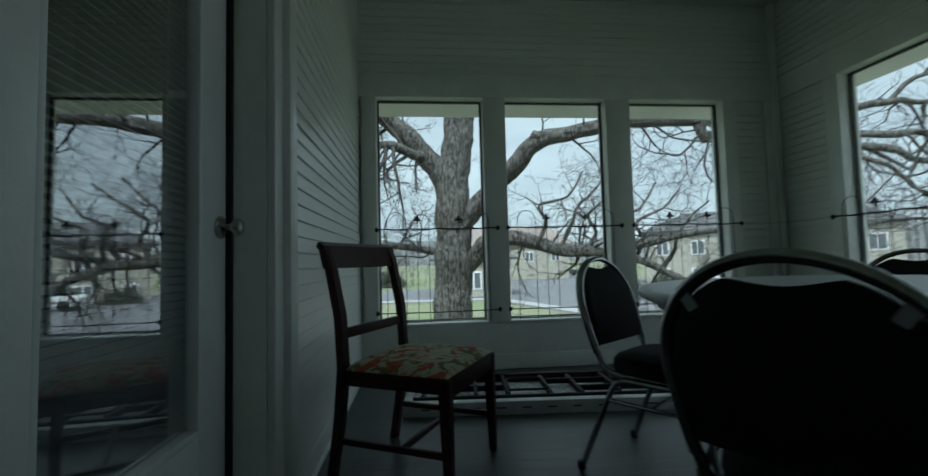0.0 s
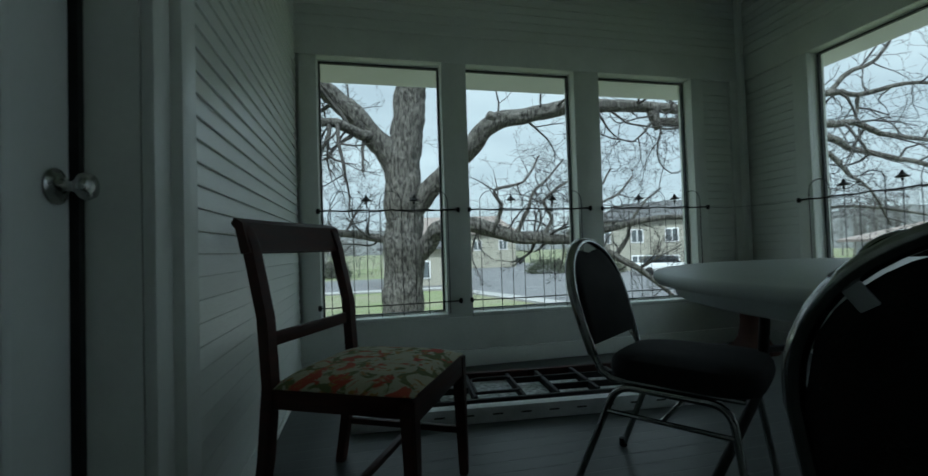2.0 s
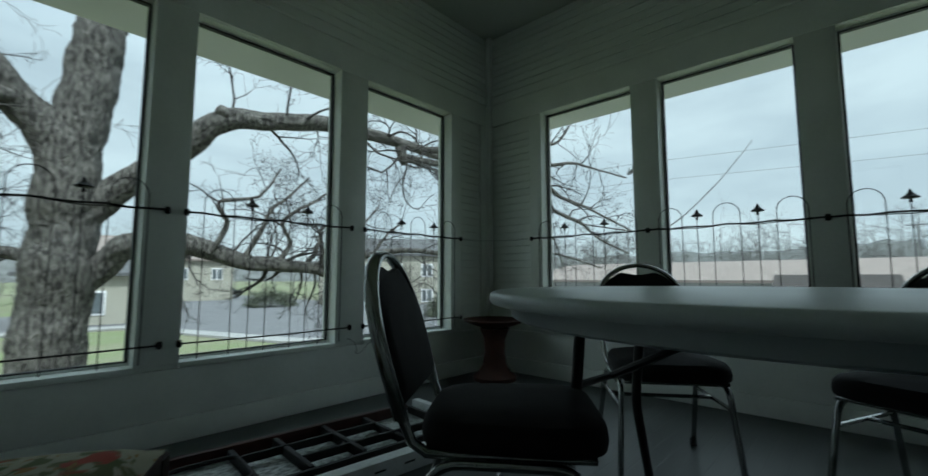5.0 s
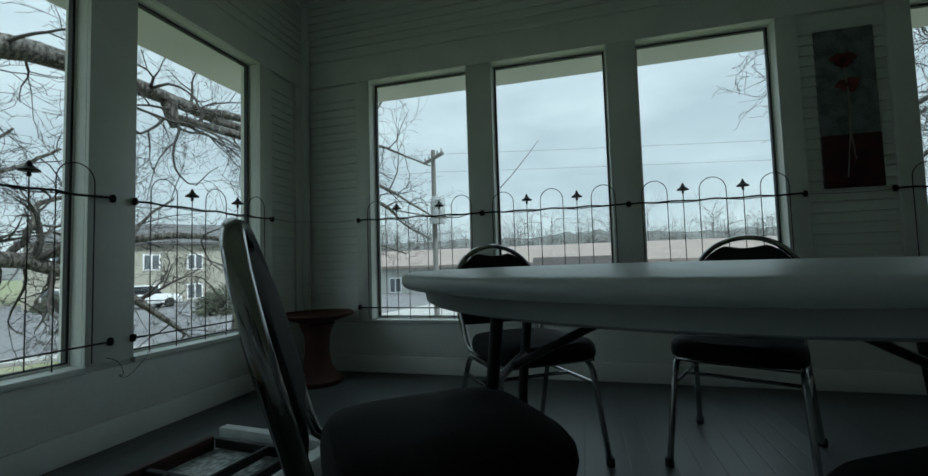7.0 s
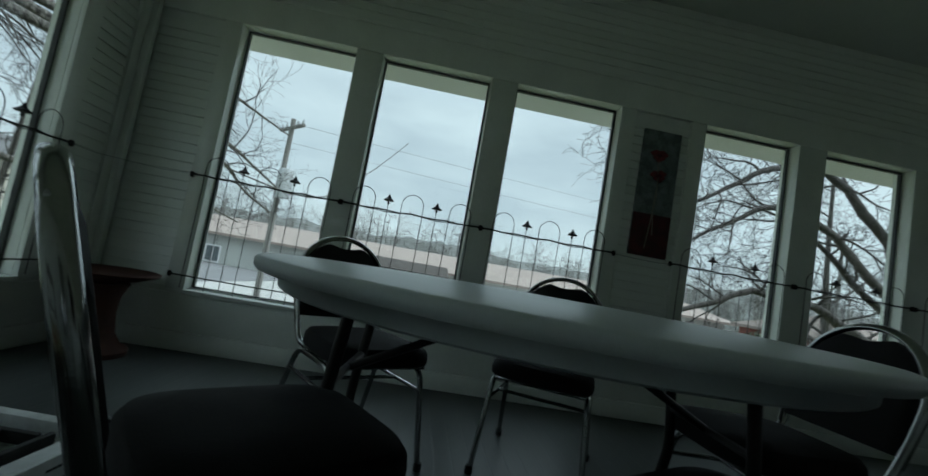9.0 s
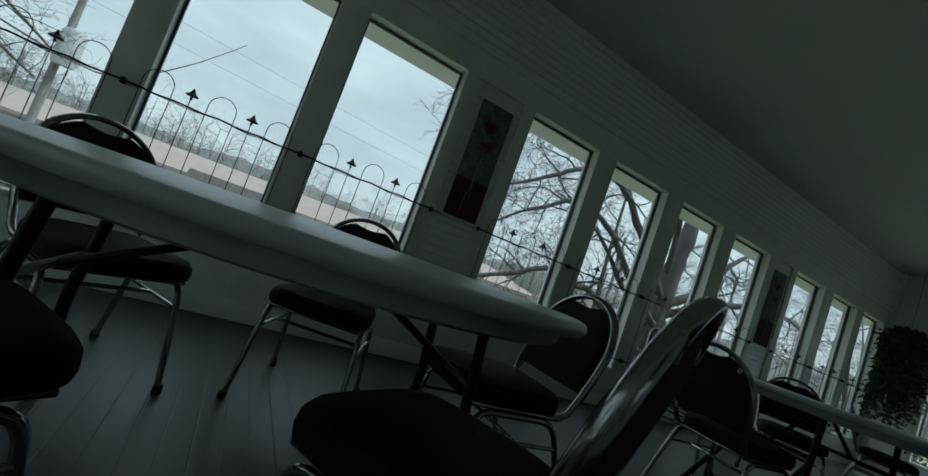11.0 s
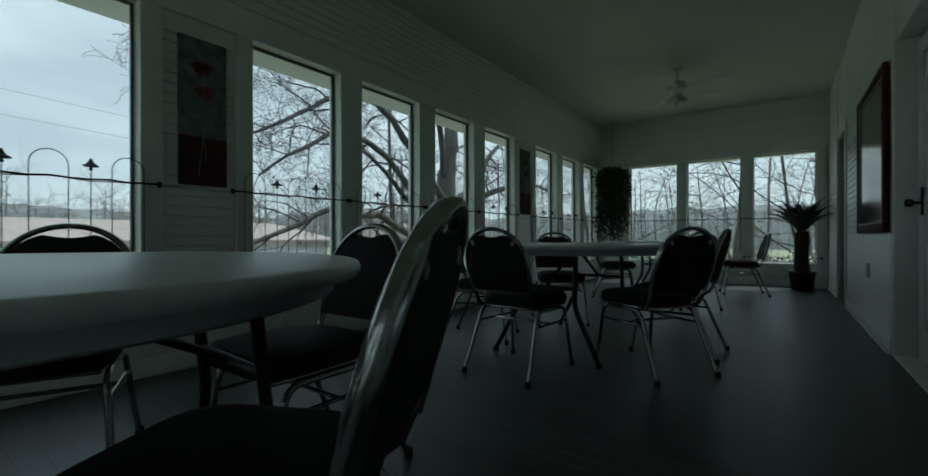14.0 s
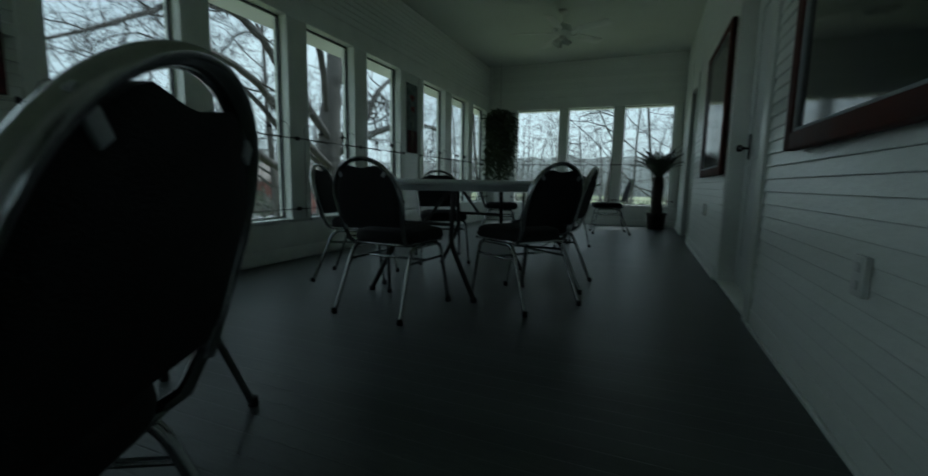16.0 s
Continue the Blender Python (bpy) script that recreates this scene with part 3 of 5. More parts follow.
# ---------------------------------------------------------------- chairs
def banquet_chair(at, turn, label):
    c = thing("banquet_chair", at, label, "chair", "stacking chairs round the tables", turn)
    # seat: padded, wider in front
    bm = bmesh.new()
    outl = []
    for i in range(40):
        a = 6.28319 * i / 40
        ca, sa = math.cos(a), math.sin(a)
        x = math.copysign(abs(ca) ** 0.45, ca) * 0.212
        y = math.copysign(abs(sa) ** 0.45, sa) * 0.225
        outl.append((x * (1.0 + 0.05 * y / 0.2), y + 0.04))
    lay = []
    for s, z in ((0.93, 0.405), (0.985, 0.412), (1.0, 0.43), (0.985, 0.455), (0.93, 0.472), (0.7, 0.484), (0.35, 0.488)):
        lay.append([bm.verts.new((x * s, 0.04 + (y - 0.04) * s, z)) for x, y in outl])
    for a, b in zip(lay, lay[1:]):
        for j in range(40):
            bm.faces.new((a[j], a[(j + 1) % 40], b[(j + 1) % 40], b[j]))
    bm.faces.new(lay[0][::-1])
    bm.faces.new(lay[-1])
    part("seat", bm, M_VINYL, c, "black padded seat")
    part("seat_pan", boxed(-0.19, 0.19, -0.165, 0.225, 0.392, 0.406, bevel=0.004), M_CHROME, c, "chromed pan under the seat")
    # back frame: one bent tube, arched on top
    def back_y(z):
        return -0.205 - 0.12 * max(0.0, (z - 0.45) / 0.43)
    fr = bmesh.new()
    flat = [(0.194, 0.0, 0.475), (0.2, 0.0, 0.52), (0.206, 0.0, 0.57)]
    flat += [(0.212 * math.cos(math.pi * i / 28), 0.0, 0.64 + 0.223 * math.sin(math.pi * i / 28) ** 0.9) for i in range(29)]
    flat += [(-0.206, 0.0, 0.57), (-0.2, 0.0, 0.52), (-0.194, 0.0, 0.475)]
    tube(fr, flat, 0.0122, 12)
    for v in fr.verts:
        v.co.y = v.co.y * 1.5 + back_y(v.co.z)
    part("back_frame", fr, M_CHROME, c, "chromed arched flat-oval tube")
    for s in (-1, 1):
        low = [(0.165, 0.10, 0.398), (0.178, -0.10, 0.398), (0.183, -0.155, 0.402), (0.188, -0.188, 0.425), (0.194, back_y(0.48), 0.485)]
        part("back_post", tube(bmesh.new(), [(s * x, y, z) for x, y, z in low], 0.0122, 10), M_CHROME, c, "chromed tube bent under the seat")
    # padded back with a scalloped top below the hand hole
    top = []
    for i in range(21):
        u = -1 + 2 * i / 20
        x = 0.203 * u
        zarch = 0.64 + 0.208 * math.sqrt(max(0.0, 1 - u * u)) ** 0.9
        dip = 0.815 + 0.013 * (1 - math.cos(u * math.pi * 2.0)) / 2
        top.append((x, min(zarch - 0.004, dip)))
    n = len(top)
    bm = bmesh.new()
    rows = []
    for thick in (-0.017, 0.024):
        grid = []
        for x, zt in top:
            col = []
            for k in range(7):
                z = 0.505 + (zt - 0.505) * k / 6
                xx = x * (0.96 + 0.04 * min(1, (z - 0.5) / 0.12))
                puff = 1.0 if (0 < k < 6 and abs(x) < 0.19) else 0.45
                col.append(bm.verts.new((xx, back_y(z) + thick * puff, z)))
            grid.append(col)
        rows.append(grid)
    f, b = rows
    for g, flip in ((f, False), (b, True)):
        for i in range(n - 1):
            for k in range(6):
                q = (g[i][k], g[i + 1][k], g[i + 1][k + 1], g[i][k + 1])
                bm.faces.new(q[::-1] if flip else q)
    for i in range(n - 1):
        bm.faces.new((f[i][0], b[i][0], b[i + 1][0], f[i + 1][0]))
        bm.faces.new((f[i][6], f[i + 1][6], b[i + 1][6], b[i][6]))
    for k in range(6):
        bm.faces.new((f[0][k], f[0][k + 1], b[0][k + 1], b[0][k]))
        bm.faces.new((f[n - 1][k], b[n - 1][k], b[n - 1][k + 1], f[n - 1][k + 1]))
    part("backrest", bm, M_VINYL, c, "black padded back panel")
    for s in (-1, 1):
        clip = boxed(-0.010, 0.010, -0.006, 0.0, -0.024, 0.024, bevel=0.002)
        clip.transform(Matrix.Translation((s * 0.146, back_y(0.785) - 0.0085, 0.790)) @ Matrix.Rotation(radians(s * 34), 4, "Y"))
        part("back_bracket", clip, M_GALV, c, "grey metal strap")
        leg = tube(bmesh.new(), bend([(s * 0.222, 0.245, 0.012), (s * 0.196, 0.19, 0.385), (s * 0.196, -0.135, 0.385), (s * 0.222, -0.285, 0.012)], 0.06, 6), 0.0115, 10)
        part("leg", leg, M_CHROME, c, "bent chromed leg tube")
        for y in (0.247, -0.289):
            part("foot", lathe(bmesh.new(), [(0.0, 0), (0.015, 0), (0.0165, 0.006), (0.0155, 0.032), (0.0, 0.034)], 12, (s * 0.223, y, 0)), M_RUBBER, c, "black rubber foot")
        part("side_stretcher", tube(bmesh.new(), [(s * 0.204, 0.202, 0.30), (s * 0.204, -0.168, 0.30)], 0.008, 8), M_CHROME, c)
    part("stretcher", tube(bmesh.new(), [(-0.203, 0.005, 0.300), (0.203, 0.005, 0.300)], 0.008, 8), M_CHROME, c)
    return c


def seat_at(apex, towards):
    """Where a chair stands whose back's top is at apex and which faces a point."""
    d = (Vector(towards) - Vector(apex)).normalized()
    p = Vector(apex) + d * 0.325
    return (p.x, p.y, 0), math.atan2(d.y, d.x) - math.pi / 2


T1, T2, T3 = (1.475, 1.324), (1.495, -1.855), (1.48, -4.87)
SEATS = [
    ((0.591, 0.882), (1.466, 1.364), "black padded stacking chair with chromed frame, pulled out from the table"),
    ((0.862, 2.215), (1.45, 1.405), "black padded chromed chair beside the mahogany chair"),
    ((2.36, 2.07), (1.54, 1.51), "black padded chromed chair tucked in by the windows"),
    ((2.488, 0.915), (1.52, 1.345), "black padded chromed chair tucked under the round table"),
    ((1.55, 0.17), (1.55, 1.24), "black padded chromed chair between two round tables"),
    ((1.535, -0.685), (1.465, -1.805), "black padded chromed chair with its back to the first table"),
    ((0.595, -1.302), (1.425, -1.862), "black padded chromed chair on the aisle side of a table"),
    ((0.49, -2.02), (1.47, -2.06), "black padded chromed chair standing at the aisle"),
    ((2.50, -1.49), (1.47, -1.84), "black padded chromed chair by the long window wall"),
    ((2.13, -2.85), (1.48, -1.85), "black padded chromed chair opposite across a table"),
    ((2.36, -4.57), (1.48, -4.87), "black padded chromed chair beside the hanging plant"),
    ((0.335, -6.03), (1.45, -5.80), "black padded chromed chair pulled away towards the palm"),
    ((0.90, -4.02), (1.48, -4.87), "black padded chromed chair at another table"),
]
first_chair = None
for apex, towards, label in SEATS:
    at, turn = seat_at(apex, towards)
    if first_chair is None:
        first_chair = banquet_chair(at, turn, label)
    else:
        tagged(copy_thing(first_chair, Matrix.Translation(at) @ Matrix.Rotation(turn, 4, "Z")), label)


# ---------------------------------------------------------------- tables
def round_table(at, turn):
    t = thing("round_table", (at[0], at[1], 0), "round grey-white folding table with dark steel legs", "table", "round folding tables", turn)
    R = 0.774
    H = 0.765
    part("tabletop", lathe(bmesh.new(), [(0.0, H - 0.033), (R - 0.03, H - 0.033), (R - 0.006, H - 0.03), (R, H - 0.022), (R, H - 0.010), (R - 0.005, H - 0.003), (R - 0.016, H), (0.3, H + 0.0005), (0.0, H + 0.0005)], 112), M_TABLE, t)
    part("apron", lathe(bmesh.new(), [(R - 0.085, H - 0.069), (R - 0.066, H - 0.069), (R - 0.058, H - 0.064), (R - 0.052, H - 0.0335), (R - 0.085, H - 0.0335)], 112), M_TABLE, t, "recessed rim under the tabletop")
    part("underside", lathe(bmesh.new(), [(0.0, H - 0.055), (R - 0.086, H - 0.055), (R - 0.086, H - 0.0335), (0.0, H - 0.0335)], 64), M_TABLE, t)
    for s in (-1, 1):
        for k in (-1, 1):
            part("leg", tube(bmesh.new(), bend([(k * 0.20, s * 0.50, H - 0.056), (k * 0.20, s * 0.535, 0.36), (k * 0.37, s * 0.57, 0.03), (k * 0.375, s * 0.57, 0.004)], 0.06), 0.0165, 10), M_TLEG, t)
            part("foot_cap", lathe(bmesh.new(), [(0.0, 0), (0.021, 0), (0.022, 0.03), (0.0, 0.032)], 12, (k * 0.375, s * 0.57, 0)), M_RUBBER, t)
        part("cross_bar", tube(bmesh.new(), [(-0.20, s * 0.524, 0.48), (0.20, s * 0.524, 0.48)], 0.012, 8), M_TLEG, t)
        part("brace", tube(bmesh.new(), [(0.0, s * 0.522, 0.48), (0.0, s * 0.10, H - 0.065)], 0.012, 8), M_TLEG, t)
        part("leg_bracket", boxed(-0.24, 0.24, s * 0.50 - 0.024, s * 0.50 + 0.024, H - 0.07, H - 0.055, bevel=0.003), M_TLEG, t)
    return t


table = round_table(T1, radians(-4))
copy_thing(table, Matrix.Translation((T2[0], T2[1], 0)))
copy_thing(table, Matrix.Translation((T3[0], T3[1], 0)) @ Matrix.Rotation(radians(8), 4, "Z"))


# ---------------------------------------------------------------- mahogany chair
def mahogany_chair(at, turn):
    """Local: front towards +y."""
    c = thing("dining_chair", at, "dark mahogany dining chair with a floral cloth seat", "chair", turn=turn)
    def taper(p, q, a, b, bevel=0.004):
        bm = bmesh.new()
        p, q = Vector(p), Vector(q)
        vs = []
        for c0, w in ((p, a), (q, b)):
            vs.append([bm.verts.new(c0 + Vector((sx * w, sy * w, 0))) for sx, sy in ((-1, -1), (1, -1), (1, 1), (-1, 1))])
        lo, hi = vs
        bm.faces.new(lo[::-1])
        bm.faces.new(hi)
        for j in range(4):
            bm.faces.new((lo[j], lo[(j + 1) % 4], hi[(j + 1) % 4], hi[j]))
        bmesh.ops.bevel(bm, geom=list(bm.edges), offset=bevel, segments=2, affect="EDGES")
        return bm
    for s in (-1, 1):
        part("front_leg", taper((s * 0.215, 0.225, 0), (s * 0.215, 0.215, 0.47), 0.015, 0.022), M_MAHOG, c)
        post = bmesh.new()
        prof = [(-0.285, 0.0), (-0.245, 0.25), (-0.225, 0.48), (-0.238, 0.70), (-0.285, 0.93), (-0.312, 1.00)]
        pts = [(y - 0.018, z) for y, z in prof] + [(y + 0.018, z) for y, z in reversed(prof)]
        prism(post, pts, s * 0.212 - 0.017, s * 0.212 + 0.017, "x", 0.005)
        part("rear_post", post, M_MAHOG, c, "curved rear post")
        part("side_rail", boxed(s * 0.21 - 0.012, s * 0.21 + 0.012, -0.21, 0.20, 0.41, 0.475, bevel=0.004), M_MAHOG, c)
        part("side_stretcher", boxed(s * 0.212 - 0.009, s * 0.212 + 0.009, -0.235, 0.21, 0.165, 0.19, bevel=0.003), M_MAHOG, c)
    part("front_rail", boxed(-0.2, 0.2, 0.205, 0.234, 0.395, 0.478, bevel=0.004), M_MAHOG, c)
    part("rear_rail", boxed(-0.19, 0.19, -0.235, -0.21, 0.41, 0.475, bevel=0.004), M_MAHOG, c)
    part("cross_stretcher", boxed(-0.203, 0.203, 0.02, 0.04, 0.166, 0.188, bevel=0.003), M_MAHOG, c)
    rail = bmesh.new()
    ring = []
    for i in range(13):
        x = -0.236 + 0.472 * i / 12
        bow = -0.018 * (1 - (x / 0.236) ** 2)
        ring.append([rail.verts.new((x, y + bow, z)) for y, z in ((-0.30, 0.905), (-0.318, 0.985), (-0.334, 1.005), (-0.322, 1.024), (-0.294, 1.008), (-0.266, 0.91))])
    for a, b in zip(ring, ring[1:]):
        for j in range(6):
            rail.faces.new((a[j], a[(j + 1) % 6], b[(j + 1) % 6], b[j]))
    rail.faces.new(ring[0][::-1])
    rail.faces.new(ring[-1])
    part("crest_rail", rail, M_MAHOG, c, "rolled crest rail")
    part("back_rail", boxed(-0.19, 0.19, -0.248, -0.228, 0.60, 0.645, bevel=0.005), M_MAHOG, c)
    seat = bmesh.new()
    k = 14
    grid = []
    for i in range(k + 1):
        row = []
        for j in range(k + 1):
            u, v = -1 + 2 * i / k, -1 + 2 * j / k
            dome = (1 - abs(u) ** 4) * (1 - abs(v) ** 4)
            row.append(seat.verts.new((u * 0.228 * (1 - 0.02 * abs(v) ** 6), 0.0 + v * 0.232, 0.478 + 0.04 * dome ** 0.6)))
        grid.append(row)
    for i in range(k):
        for j in range(k):
            seat.faces.new((grid[i][j], grid[i + 1][j], grid[i + 1][j + 1], grid[i][j + 1]))
    lower = [seat.verts.new((v.co.x, v.co.y, 0.474)) for v in (grid[0][0], grid[k][0], grid[k][k], grid[0][k])]
    seat.faces.new(lower)
    part("seat", seat, M_CHINTZ, c, "cream cloth seat with red blossoms")
    return c


WC_DIR = Vector((0.883, -0.469)).normalized()
mahogany_chair((0.055, 2.175, 0), math.atan2(WC_DIR.y, WC_DIR.x) - math.pi / 2).scale = (1.12, 1.02, 0.94)


# ---------------------------------------------------------------- wire border panels across the windows
RAIL, LOWRAIL = 1.13, 0.476


def border_panel(at, turn, width):
    p = thing("border_fence_panel", at, "black wire garden border panel with hoops and finials across a window", "wire panel", "wire border panels", turn)
    h = width / 2
    wob = [(-h + width * i / 12, 0.004 * math.sin(i * 1.9), RAIL + 0.004 * math.sin(i * 2.3)) for i in range(13)]
    part("top_rail", tube(bmesh.new(), wob, 0.0055, 6), M_IRON, p)
    part("second_wire", tube(bmesh.new(), [(x, y - 0.007, z - 0.006 + 0.007 * math.sin(i * 1.3)) for i, (x, y, z) in enumerate(wob)], 0.0028, 5), M_IRON, p)
    part("bottom_rail", tube(bmesh.new(), [(-h, 0, LOWRAIL), (0, 0.003, LOWRAIL - 0.004), (h, 0, LOWRAIL)], 0.0045, 6), M_IRON, p)
    for i in (-1, 0, 1):
        cx = i * 0.33
        pts = [(cx - 0.074, 0.004, 0.395), (cx - 0.074, 0.004, 1.19)] + [(cx + 0.074 * math.cos(a), 0.004, 1.19 + 0.076 * math.sin(a)) for a in [math.pi * (1 - k / 12) for k in range(1, 12)]] + [(cx + 0.074, 0.004, 1.19), (cx + 0.074, 0.004, 0.395)]
        part("hoop", tube(bmesh.new(), pts, 0.0026, 5), M_IRON, p)
    for i in (-1, 1):
        cx = i * 0.165
        stem = part("stem", tube(bmesh.new(), [(cx, 0.004, 0.42), (cx, 0.004, 1.19)], 0.0026, 5), M_IRON, p)
        fin = lathe(bmesh.new(), [(0.0, 1.172), (0.009, 1.178), (0.006, 1.192), (0.034, 1.196), (0.036, 1.202), (0.021, 1.212), (0.012, 1.222), (0.004, 1.24), (0.0, 1.244)], 8, (cx, 0.004, 0))
        part("finial", fin, M_IRON, stem, "spear-shaped cast finial")
    for s in (-1, 1):
        for z in (RAIL, LOWRAIL):
            part("cleat", lathe(bmesh.new(), [(0.0, -0.02), (0.011, -0.016), (0.014, 0.0), (0.011, 0.016), (0.0, 0.02)], 8, (s * (h - 0.005), 0.006, z)), M_IRON, p)
    return p


panel_1 = None
for runs, kind in ((A_WIN, "a"), (B_WIN + C_WIN + D_WIN, "b"), (E_WIN, "e")):
    for w in runs:
        mid = (w[0] + w[1]) / 2 + (0.045 if w in C_WIN + A_WIN else 0.0)
        at, turn = {"a": ((mid, YA - 0.018, 0), 0.0), "b": ((XB - 0.018, mid, 0), math.pi / 2 * -1), "e": ((mid, YE + 0.018, 0), math.pi)}[kind]
        if panel_1 is None:
            panel_1 = border_panel(at, turn, 0.975)
        else:
            copy_thing(panel_1, Matrix.Translation(at) @ Matrix.Rotation(turn, 4, "Z"))


def tie_wire(pts, r, material, label):
    return tagged(part("tie_wire", tube(bmesh.new(), pts, r, 5), material, None), label, "wire", "tie wires")


tie_wire([(XB - 0.016, 0.36, RAIL - 0.004), (XB - 0.02, 0.22, RAIL - 0.010), (XB - 0.02, 0.05, RAIL - 0.012), (XB - 0.016, -0.075, RAIL - 0.004)], 0.0024, M_GALV, "thin grey wire stretched between two wire panels")
tie_wire([(2.79, YA - 0.018, RAIL), (2.92, YA - 0.06, RAIL - 0.012), (XB - 0.06, 3.42, RAIL - 0.010), (XB - 0.018, 3.285, RAIL)], 0.0018, M_GALV, "thin grey wire stretched across the porch corner")
tie_wire([(1.72 + 0.011 * i + 0.03 * math.sin(i * 0.55), YA - 0.008 - 0.012 * math.sin(i * 0.4) ** 2, 0.405 - 0.10 * math.sin(math.pi * i / 16) + 0.012 * math.sin(i * 1.1)) for i in range(17)], 0.0014, M_IRON, "loose dark wire end drooping below the sill")


# ---------------------------------------------------------------- paintings, fan, plants, odds and ends
def poppy_painting(y, z0, z1):
    w = 0.144
    p = thing("painting", (XB + 0.004, y, z0), "tall narrow canvas of two red poppies over dark red ground", "painting", "poppy canvases")
    h = z1 - z0
    part("canvas", boxed(0, 0.03, -w, w, 0, h, bevel=0.003), M_POPPYBG, p)
    part("painted_ground", boxed(-0.002, 0.0, -w, w, 0.002, h * 0.33), M_POPPYGROUND, p, "dark red painted ground")
    for k, (cy, cz, r) in enumerate(((0.01, 0.80, 0.072), (-0.005, 0.64, 0.068))):
        bm = bmesh.new()
        out = []
        for i in range(28):
            a = 6.28319 * i / 28
            rr = r * (0.82 + 0.12 * math.sin(3 * a + k) + 0.09 * math.sin(7 * a + 2 * k))
            out.append((cy + rr * math.cos(a), cz * h + rr * 0.72 * math.sin(a)))
        prism(bm, out, -0.004, 0.0, "x")
        part("blossom", bm, M_POPPYRED, p, "ragged red blossom")
        part("blossom_heart", prism(bmesh.new(), [(cy + r * 0.3 * math.cos(i * 0.7854), cz * h + r * 0.2 * math.sin(i * 0.7854)) for i in range(8)], -0.006, -0.004, "x"), M_POPPYGROUND, p)
        part("stem", tube(bmesh.new(), [(-0.002, cy, cz * h - 0.04), (-0.002, cy - 0.02 + 0.03 * k, cz * h * 0.6), (-0.002, cy + 0.02 - 0.03 * k, 0.06 + 0.1 * k)], 0.0035, 5), M_POPPYSTEM, p)
    return p


poppy_painting(0.118, 1.15, 2.085)
poppy_painting(-4.25, 1.15, 2.08)


def ceiling_fan(at):
    f = thing("ceiling_fan", at, "white five-blade ceiling fan with light cups at rest", "fan")
    part("canopy", lathe(bmesh.new(), [(0.0, CEIL), (0.065, CEIL), (0.06, CEIL - 0.03), (0.02, CEIL - 0.06), (0.0, CEIL - 0.06)], 24), M_FANWHITE, f)
    part("down_rod", tube(bmesh.new(), [(0, 0, CEIL - 0.05), (0, 0, CEIL - 0.17)], 0.012, 10), M_FANWHITE, f)
    z = CEIL - 0.27
    part("motor", lathe(bmesh.new(), [(0.0, z + 0.1), (0.05, z + 0.1), (0.11, z + 0.07), (0.125, z + 0.03), (0.125, z - 0.02), (0.09, z - 0.05), (0.05, z - 0.06), (0.045, z - 0.11), (0.0, z - 0.115)], 28), M_FANWHITE, f)
    for i in range(5):
        a = radians(14 + 72 * i)
        m = Matrix.Rotation(a, 4, "Z")
        b = prism(bmesh.new(), [(0.2, -0.05), (0.25, -0.06), (0.62, -0.076), (0.68, -0.055), (0.695, 0.0), (0.68, 0.055), (0.62, 0.076), (0.25, 0.06), (0.2, 0.05)], -0.004, 0.004, "z", 0.002)
        bmesh.ops.rotate(b, verts=b.verts, matrix=Matrix.Rotation(radians(-13), 3, "X"))
        bmesh.ops.translate(b, verts=b.verts, vec=(0, 0, z - 0.02))
        b.transform(m)
        part("blade", b, M_FANWHITE, f)
        arm = boxed(0.09, 0.24, -0.018, 0.018, z - 0.03, z - 0.022, bevel=0.002)
        arm.transform(m)
        part("blade_arm", arm, M_FANWHITE, f)
    for i in range(4):
        a = radians(30 + 90 * i)
        s = lathe(bmesh.new(), [(0.016, 0.0), (0.02, -0.01), (0.032, -0.05), (0.045, -0.085), (0.042, -0.085), (0.03, -0.05), (0.012, -0.006)], 14)
        s.transform(Matrix.Translation((0.06 * math.cos(a), 0.06 * math.sin(a), z - 0.1)) @ Matrix.Rotation(a, 4, "Z") @ Matrix.Rotation(radians(-38), 4, "Y"))
        part("light_cup", s, M_FANWHITE, f, "unlit white glass cup")
    return f


ceiling_fan((1.32, -5.0, 0))


def leaf(bm, p, d, side, length, width):
    """One thin folded leaf of four faces."""
    d, side = d.normalized(), side.normalized()
    up = d.cross(side)
    a, b = p, p + d * length
    m1 = p + d * length * 0.45
    l0, r0 = bm.verts.new(m1 + side * width + up * width * 0.3), bm.verts.new(m1 - side * width + up * width * 0.3)
    va, vm, vb = bm.verts.new(a), bm.verts.new(m1), bm.verts.new(b - up * length * 0.1)
    bm.faces.new((va, l0, vm))
    bm.faces.new((va, vm, r0))
    bm.faces.new((vm, l0, vb))
    bm.faces.new((vm, vb, r0))


rng = random.Random(7)


